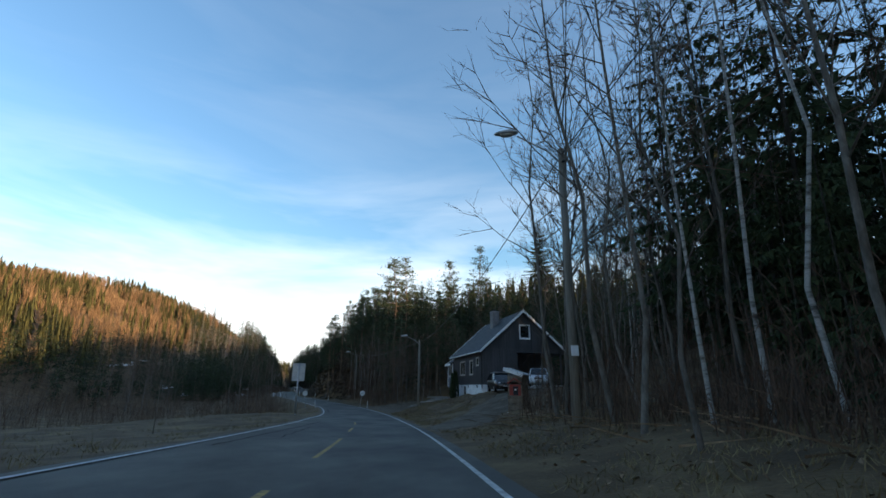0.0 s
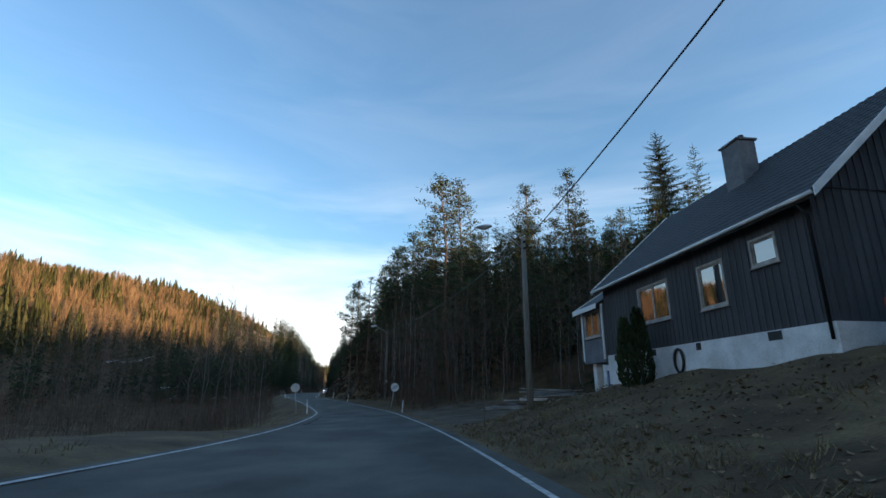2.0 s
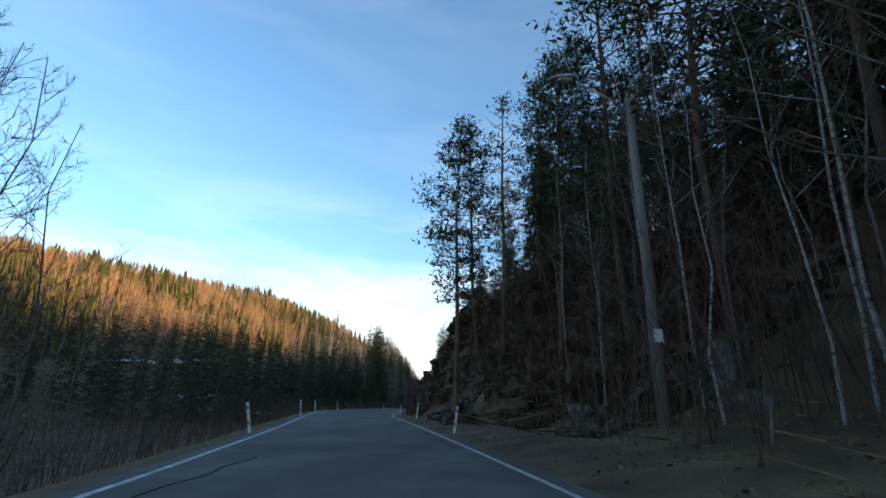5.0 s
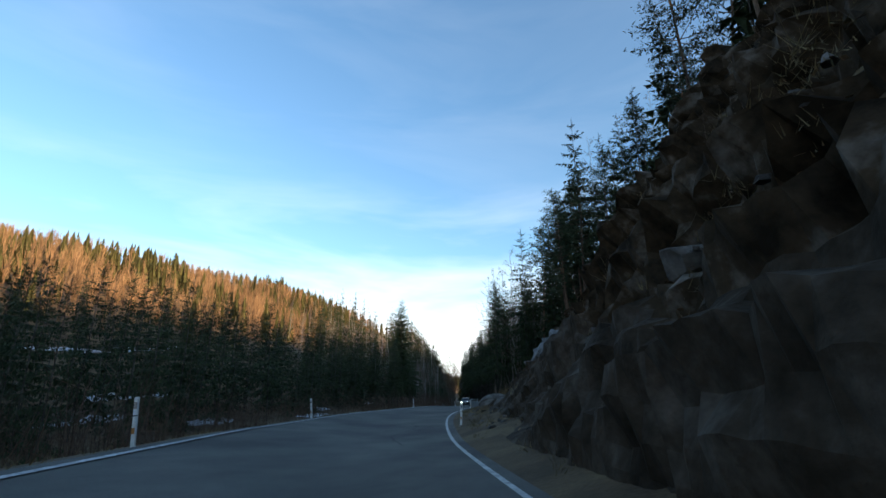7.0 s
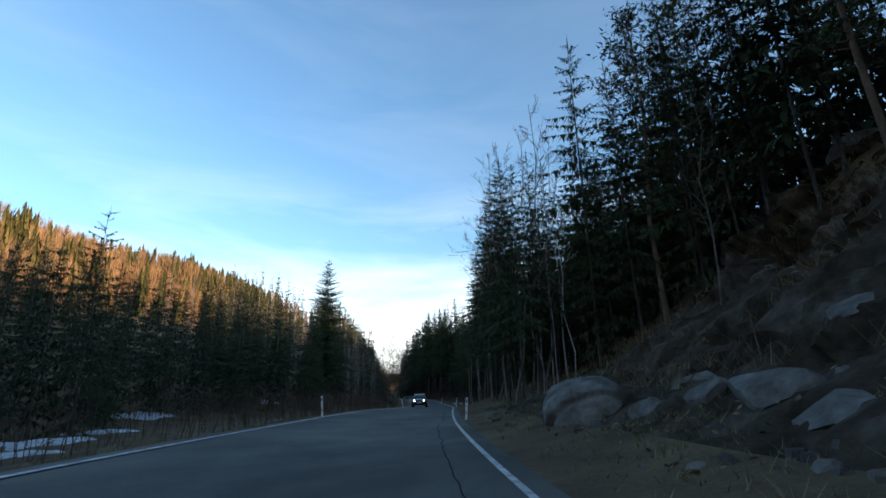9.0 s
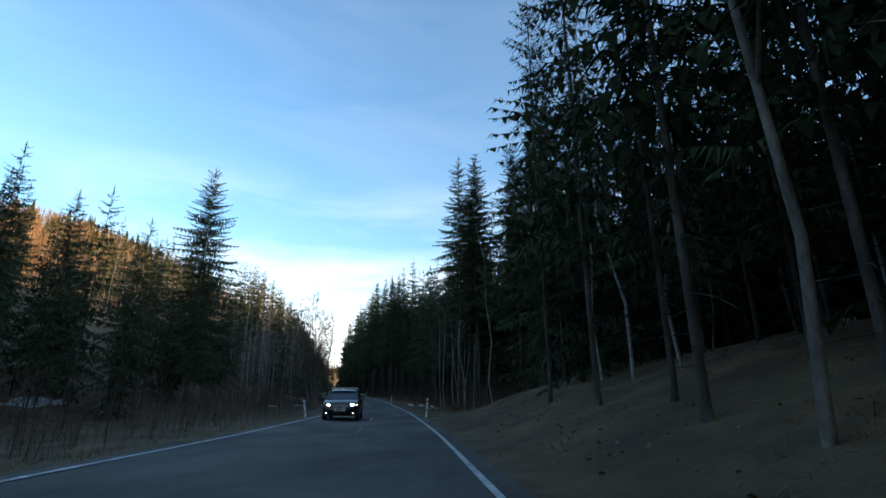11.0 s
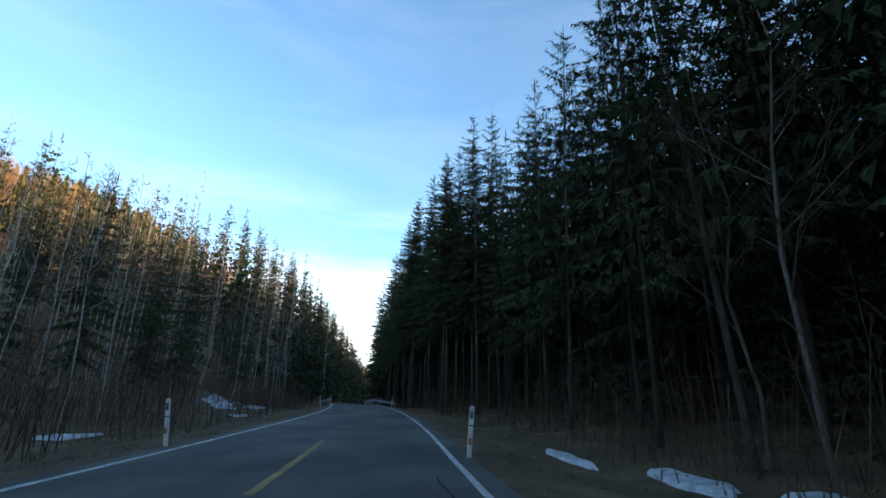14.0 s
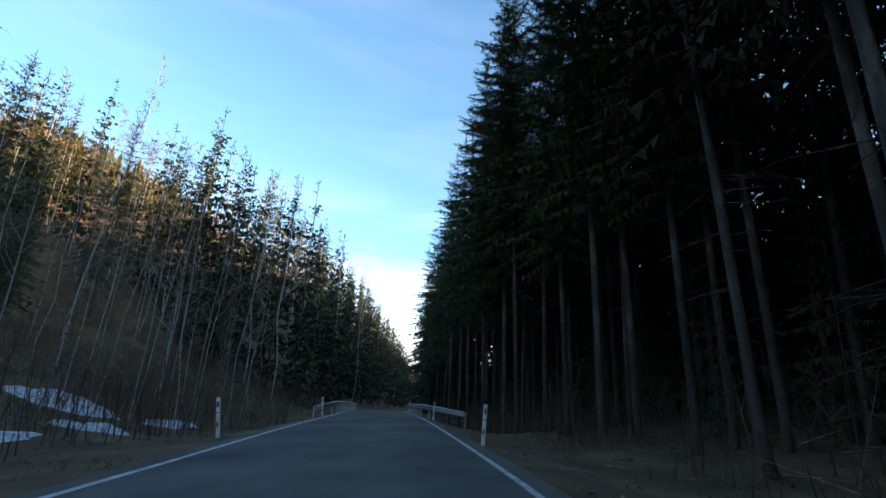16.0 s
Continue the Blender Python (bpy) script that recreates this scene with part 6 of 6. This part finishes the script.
for u, d, h in ((246, 8.2, 26), (249, 9.8, 24), (243, 9.4, 25), (255.5, 10.4, 19), (260, 9.6, 19), (313, 7.3, 26), (316.5, 7.6, 27), (320, 7.2, 26), (324.5, 7.0, 26), (328.5, 7.1, 25), (333, 6.9, 25)):
    plant(RW.choice(["near0", "near1"]) if u < 250 or 312 < u < 322 else RW.choice(TL + SP), u, d, h)
scatter(226, 246, 10, 12.4, 2.6, TL + SP, 21, 24, 9)
scatter(252, 266, 10.4, 12.6, 2.4, TL + SP, 15, 18, 7)
scatter(264, 290, 8.6, 11.2, 2.6, TL + SP, 17, 19.5, 18)
scatter(290, 350, 8.6, 10.8, 2.9, TL, 24, 27, 24)
scatter(335, 350, 6.8, 8, 3.0, SP, 24, 26, 5)
scatter(346, 372, 6.8, 10.5, 2.7, SP, 23, 26, 16)
scatter(372, 470, 7, 11, 3.0, BW, 22, 25, 40)
scatter(228, 246, 12, 17, 2.7, BK, 20, 24, 12)
scatter(246, 275, 13, 18, 2.7, BK, 14, 18, 22)
scatter(266, 288, 11.5, 18, 2.3, ["backnear0"], 18, 21, 28)
scatter(288, 360, 11.5, 18, 2.3, ["backnear0"], 22, 26, 84)
scatter(360, 400, 11.5, 17, 3, BW, 20, 24, 18)
scatter(232, 400, 20, 36, 2.3, BW, 18, 23, 210)
scatter(262, 362, 17, 20.5, 2.1, BK, 18, 23, 60)
scatter(188, 240, 17, 24, 2.5, BW, 14, 18, 50)
scatter(238, 320, 11, 14, 2.6, YG, 5, 9, 30)
scatter(228, 352, 15, 25, 2.7, BL, 6, 12, 60)
scatter(400, 640, 7, 20, 5.5, BW, 18, 22, 60)
scatter(22, 35, 22, 33, 2.2, BW, 12, 16, 30)
# left of the road
scatter(78, 150, -46, -22, 3.2, AL, 6, 9, 14)
scatter(112, 168, -42, -28, 3.0, AL, 12, 16, 26)
for u, d, h in ((100, -12.4, 16.5), (101.4, -11.2, 15), (99.4, -10.2, 14), (100.6, -9.0, 13), (101.3, -7.9, 11.5), (99.2, -13.6, 16), (102.2, -7.0, 9.5), (98.8, -8.4, 11), (102.6, -13.8, 16), (103.5, -10, 13.5), (101, -15, 15)):
    plant(RW.choice(AL), u, d, h)
scatter(112, 124, -35, -25, 3.0, AL, 11, 14, 9)
scatter(104, 118, -12, -6, 2.6, AL, 3.5, 6, 6)
scatter(140, 240, -30, -17, 3.4, YG + BK, 9, 14, 44)
scatter(120, 240, -66, -40, 3.6, BF, 11, 15, 90)
scatter(150, 262, -44, -19, 2.8, BF + BL, 9, 14, 110)
scatter(318, 400, -62, -30, 3.4, BI + BF + BF, 17, 23, 75)
plant("birch1", 75.3, -5.6, 5.6, label="thin leaning bare birch sapling beside the road")
scatter(272, 302, -17, -10, 2.8, ["spruce1", "spruce3"] + BI, 9.5, 12.5, 16)
plant("lone", 256.2, -19.4, 27)
plant("multi0", 257.3, -6.2, 13.2)
scatter(226, 254, -32, -15, 3.4, SP, 13, 17, 24)
for u, d, h, t in ((310.2, -12.1, 14, 9), (317.3, -14, 14, 8), (317.7, -12, 14, 7), (317.0, -9.4, 13, -3), (318.2, -9.2, 12, 4), (324.3, -9, 13, 6), (326, -9.6, 13, 7), (322, -10.4, 14, 4), (328, -9.1, 12, 5)):
    plant(RW.choice(BI), u, d, h, turn=180 + 90, tilt=-t)
scatter(262, 350, -19, -9.5, 2.7, BI + BI + AL, 9, 13, 42)
scatter(266, 360, -32, -15, 2.6, ["spruce0", "spruce2"] + BI + BI, 11, 15, 76)
scatter(262, 360, -56, -32, 3.0, ["back0"] + BI, 12.5, 17, 70)
plant("spruce2", 317.7, -24.3, 19)
plant("spruce1", 334.3, -26.3, 21)
scatter(340, 420, -30, -7, 3.2, BF + BF + BF + BI, 22, 29, 90)
scatter(400, 660, -34, -6, 4.2, BF, 22, 29, 160)


def spruce_stand():
    """The closed stands behind the first rows, joined."""
    V, F, mats, base = [], [], [], 0
    for key, m in STAND:
        a = np.array(m)
        for slot, me in enumerate(KINDS[key][3]):
            co = np.empty(len(me.vertices) * 3)
            me.vertices.foreach_get("co", co)
            V.append(co.reshape(-1, 3) @ a[:3, :3].T + a[:3, 3])
            F += [tuple(base + i for i in q.vertices) for q in me.polygons]
            mats += [slot] * len(me.polygons)
            base += len(me.vertices)
    me = mesh_of("spruce_stand", np.concatenate(V).tolist(), F, [BARK_SPRUCE, NEEDLES_STAND])
    me.polygons.foreach_set("material_index", mats)
    thing("spruce_stand", "dense dark spruce stand behind the roadside trees", "wood", kind="stuff", data=me)


NEEDLES_STAND = material("stand_needles", [(.022, .034, .017), (.046, .060, .029)], .4, .7, 0, 4, island=.35, spec=.08)
spruce_stand()


def far_wood():
    """The wooded hillside across the valley, and the crest behind the road's other side."""
    rng = random.Random(3)

    def conifer():
        V, F = [], []
        for k in range(6):
            z0, z1 = .10 + .90 * k / 6, .10 + .90 * (k + 1.7) / 6
            r = .15 * (1 - k / 6.3) + .012
            n = 5
            for j in range(n):
                a, b = 6.283 * j / n + k, 6.283 * (j + .62) / n + k
                r1 = r * rng.uniform(.7, 1.25)
                V += [(math.cos(a) * r1, math.sin(a) * r1, z0 - .02), (math.cos(b) * r1, math.sin(b) * r1, z0 - .02), (0, 0, min(z1, 1.0))]
        return np.array(V)

    def broad():
        V = []
        for k in range(50):
            a, f = rng.uniform(0, 6.28), rng.uniform(.15, .8)
            r = rng.uniform(.02, .20) * (1.1 - f * .5)
            x, y = math.cos(a) * r * .3, math.sin(a) * r * .3
            w = .006
            b = rng.uniform(0, 3.14)
            V += [(x + math.cos(b) * w, y + math.sin(b) * w, f), (x - math.cos(b) * w, y - math.sin(b) * w, f), (math.cos(a) * r, math.sin(a) * r, min(f + rng.uniform(.15, .35), 1))]
        for b in (0, 1.57):
            w = .007
            V += [(math.cos(b) * w, math.sin(b) * w, 0), (-math.cos(b) * w, -math.sin(b) * w, 0), (0, 0, .95)]
        return np.array(V)
    sets = {"c": [conifer() for _ in range(4)], "b": [broad() for _ in range(5)]}
    out = {"c": [], "b": []}

    def put(u, d, h, key):
        p = at(u, d, -.3)
        t = rng.choice(sets[key])
        a = rng.uniform(0, 6.28)
        c, s = math.cos(a), math.sin(a)
        wd = h * rng.uniform(.70, 1.05)
        out[key].append(np.stack([(t[:, 0] * c - t[:, 1] * s) * wd + p.x, (t[:, 0] * s + t[:, 1] * c) * wd + p.y, t[:, 2] * h + p.z], 1))
    for _ in range(5600):
        u = rng.uniform(-60, 420) if rng.random() < .68 else rng.uniform(400, 950)
        d = -rng.uniform(66 if u < 120 else 58, 215)
        patch = noise.noise(Vector((u * .014, d * .022, 2))) * 1.2 + rng.uniform(-.3, .3) - .28 + (.17 if u > 150 else 0) + max(0, (-d - 150) / 65) * .45
        key = "c" if patch > 0 else "b"
        if key == "b" and d > -84 and u < 140:
            continue
        put(u, d, (1.08 if d < -110 else 1) * (rng.uniform(8.5, 13.5) if key == "c" else rng.uniform(9, 13)), key)
    for _ in range(1500):
        u, d = rng.uniform(-140, 700), rng.uniform(52, 110)
        put(u, d, rng.uniform(10, 15), "c")
    for _ in range(800):
        put(rng.uniform(930, 1330), rng.uniform(-260, 200), rng.uniform(12, 18), "c")
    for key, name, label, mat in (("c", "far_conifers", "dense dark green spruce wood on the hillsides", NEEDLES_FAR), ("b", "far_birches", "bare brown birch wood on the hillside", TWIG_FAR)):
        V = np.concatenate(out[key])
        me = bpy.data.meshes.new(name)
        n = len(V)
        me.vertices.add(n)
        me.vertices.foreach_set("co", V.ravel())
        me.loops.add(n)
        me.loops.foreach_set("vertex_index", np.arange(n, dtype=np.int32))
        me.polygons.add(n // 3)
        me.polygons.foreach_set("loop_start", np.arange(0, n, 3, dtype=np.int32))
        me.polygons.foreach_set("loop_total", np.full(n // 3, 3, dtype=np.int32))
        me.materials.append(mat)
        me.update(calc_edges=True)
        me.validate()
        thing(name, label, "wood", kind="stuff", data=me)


far_wood()


# ---- brush, dead grass and litter ----
BRUSH = material("brown_brush", [(.055, .034, .024), (.115, .073, .048)], .3, .9, 0, 6, island=.40)
GRASS = material("dead_grass", [(.10, .073, .037), (.22, .17, .085)], .4, .9, 0, 6, island=.35)
LITTER = material("dry_leaves", [(.10, .062, .035), (.23, .155, .09)], 3, .9, 0, 20, island=.45)


def raw_mesh(name, label, category, tris, mat):
    V = np.array(tris, dtype=np.float32).reshape(-1, 3)
    n = len(V)
    me = bpy.data.meshes.new(name)
    me.vertices.add(n)
    me.vertices.foreach_set("co", V.ravel())
    me.loops.add(n)
    me.loops.foreach_set("vertex_index", np.arange(n, dtype=np.int32))
    me.polygons.add(n // 3)
    me.polygons.foreach_set("loop_start", np.arange(0, n, 3, dtype=np.int32))
    me.polygons.foreach_set("loop_total", np.full(n // 3, 3, dtype=np.int32))
    me.materials.append(mat)
    me.update(calc_edges=True)
    return thing(name, label, category, kind="stuff", data=me)


def brush():
    rng = random.Random(17)
    T = []

    def stem(p, h, w):
        lean = Vector((rng.gauss(0, .16), rng.gauss(0, .16), 1))
        top = p + lean * h
        s = Vector((rng.gauss(0, 1), rng.gauss(0, 1), 0)).normalized() * w
        T.append((p - s, p + s, top))
        for _ in range(5):
            f = rng.uniform(.2, .92)
            o = p.lerp(top, f)
            g = Vector((rng.gauss(0, .6), rng.gauss(0, .6), rng.uniform(.4, 1.2))).normalized()
            l = h * rng.uniform(.18, .38) * (1.15 - f * .5)
            s2 = g.cross(Vector((rng.gauss(0, 1), rng.gauss(0, 1), rng.gauss(0, 1)))).normalized() * w * .55
            T.append((o - s2, o + s2, o + g * l))
    for count, u0, u1, d0, d1, h0, h1 in ((5200, -50, 150, -108, -50, 2.5, 6), (3600, 62, 150, -48, -7, 1.5, 4.5), (1200, 66, 150, -14, -5.5, 1, 3), (3600, 150, 262, -28, -6.0, .7, 3.2), (6500, 258, 350, -30, -5.5, .8, 3.8),
                                          (2000, -8, 30, 7.0, 22, .8, 3.5), (1500, -3, 13, 7.2, 13, .4, 1.5), (700, 26, 50, 17, 40, 1, 4), (2600, 82, 120, 6.6, 18, 1.2, 6), (800, 84, 130, 14, 34, 2, 6), (1400, 108, 206, 7, 30, .5, 2.2), (3400, 232, 350, 7.0, 20, .6, 3.2), (2600, 230, 345, 6.4, 11, .25, 1.1), (600, 48, 92, 24, 50, 2, 5), (2400, 73, 96, 18.5, 36, 1.5, 4.5)):
        for _ in range(count):
            u, d = rng.uniform(u0, u1), rng.uniform(d0, d1)
            if 20 < u < 45 and 0 < d < DRIVE_OUT(u) + (1.6 if u < 31 else .3):
                continue
            if noise.noise(Vector((u * .16, d * .16, 4))) < -.25:
                continue
            stem(at(u, d, -.1), rng.uniform(h0, h1), .018 if abs(d) < 40 else .035)
    raw_mesh("undergrowth_brush", "dense leafless brown brush and saplings", "undergrowth", T, BRUSH)
    # dead grass along the verges
    T = []
    for count, side, u0, u1, e0, e1, h0, h1 in ((5200, 1, -4, 345, .7, 4.5, .06, .20), (3000, 1, 0, 345, 3, 10, .10, .32), (2600, 1, 30, 62, .6, 6, .08, .25), (3200, 1, 126, 202, .8, 9, .07, .28), (1500, 1, -2, 24, .8, 6, .08, .25), (3600, 1, 112, 196, 3.4, 14, .18, .5), (4200, -1, 0, 345, .6, 4.5, .08, .26), (4200, -1, 0, 345, 3, 16, .12, .42)):
        for _ in range(count):
            u = rng.uniform(u0, u1)
            e = rng.uniform(e0, e1)
            if side > 0 and (60 < u < 85 and e < 8 or 22 < u < 44 and DRIVE_IN(u) < ER(u) + e < DRIVE_OUT(u)):
                continue
            if noise.noise(Vector((u * .3, e * .3 * side, 9))) < -.1:
                continue
            d = ER(u) + e if side > 0 else EL(u) - e
            p = at(u, d, .42 if h1 == .5 else -.01)
            h = rng.uniform(h0, h1)
            for _ in range(5):
                q = p + Vector((rng.gauss(0, .07), rng.gauss(0, .07), 0))
                s = Vector((rng.gauss(0, 1), rng.gauss(0, 1), 0)).normalized() * .010
                T.append((q - s, q + s, q + Vector((rng.gauss(0, .6) * h, rng.gauss(0, .6) * h, h * rng.uniform(.5, 1)))))
    raw_mesh("dead_grass", "tufts of pale dead grass along the verge", "grass", T, GRASS)
    # leaves and sticks on the banks
    T = []
    for count, u0, u1, d0, d1 in ((7000, -4, 44, 4.4, 16), (3500, 44, 62, 5, 12), (6000, 84, 200, 4.6, 13), (3500, 200, 345, 4.2, 12)):
        for _ in range(count):
            u, d = rng.uniform(u0, u1), rng.uniform(d0, d1)
            p = at(u, d, .02)
            a, l = rng.uniform(0, 6.28), rng.uniform(.03, .075)
            g = Vector((math.cos(a), math.sin(a), rng.gauss(0, .35))) * l
            s = Vector((-math.sin(a), math.cos(a), rng.gauss(0, .35))) * l * .6
            T.append((p - g, p + s, p + g))
            T.append((p - g, p + g, p - s))
    for _ in range(700):
        u = rng.choice((rng.uniform(-2, 28), rng.uniform(84, 118), rng.uniform(236, 345)))
        d = rng.uniform(6, 13)
        p = at(u, d, .08)
        a, l = rng.uniform(0, 6.28), rng.uniform(.4, 2.2)
        g = Vector((math.cos(a), math.sin(a), rng.uniform(-.05, .3))) * l
        s = Vector((0, 0, .02))
        T.append((p - s, p + s, p + g))
    raw_mesh("leaf_litter", "dry brown leaves and sticks on the bank", "litter", T, LITTER)


brush()

# ---- worn road surface ----
for a, b in ((-14, -5), (2, 7.6), (12, 19), (24, 28), (33, 37), (215, 219), (225.5, 229.5), (252, 258.2), (260.5, 267.3)):
    ribbon("centre_dash", "worn yellow centre line dash", LINE_YELLOW, a, b, .7, lambda u: -.06, lambda u: .06, .006, "road marking")


def seam(u0, u1, f, w=.03):
    rng = random.Random(int(u0 * 7))
    ph = rng.uniform(0, 9)
    ribbon("tar_seam", "dark sealed crack in the asphalt", TAR, u0, u1, .25, lambda u: f(u) + .10 * noise.noise(Vector((u * .9, ph, 0))) - w * (.6 + .6 * noise.noise(Vector((u * 2, ph, 3)))), lambda u: f(u) + .10 * noise.noise(Vector((u * .9, ph, 0))) + w * .5, .004, "road crack")


for u0, u1, f, w in ((14, 34, lambda u: EL(u) + .55 + (u - 14) * .03, .05), (18, 26, lambda u: EL(u) + 1.4, .04), (57.5, 58.4, lambda u: 2.2 + (u - 57.5) * .9, .07), (59.5, 60.2, lambda u: 1.6 + (u - 59.5), .06), (64, 74, lambda u: EL(u) + .6, .06),
                     (96, 101, lambda u: EL(u) + .5 + (u - 96) * .12, .05), (140, 152, lambda u: 1.25 + .3 * math.sin(u * .6), .018), (164, 182, lambda u: ER(u) - .75, .022), (184, 196, lambda u: ER(u) - .5, .025), (222, 236, lambda u: EL(u) + .35, .07),
                     (221, 228, lambda u: ER(u) - .9, .02), (230, 238, lambda u: ER(u) - .7, .018), (238, 262, lambda u: ER(u) - .45, .02), (104, 111, lambda u: ER(u) - .35, .03)):
    seam(u0, u1, f, w)
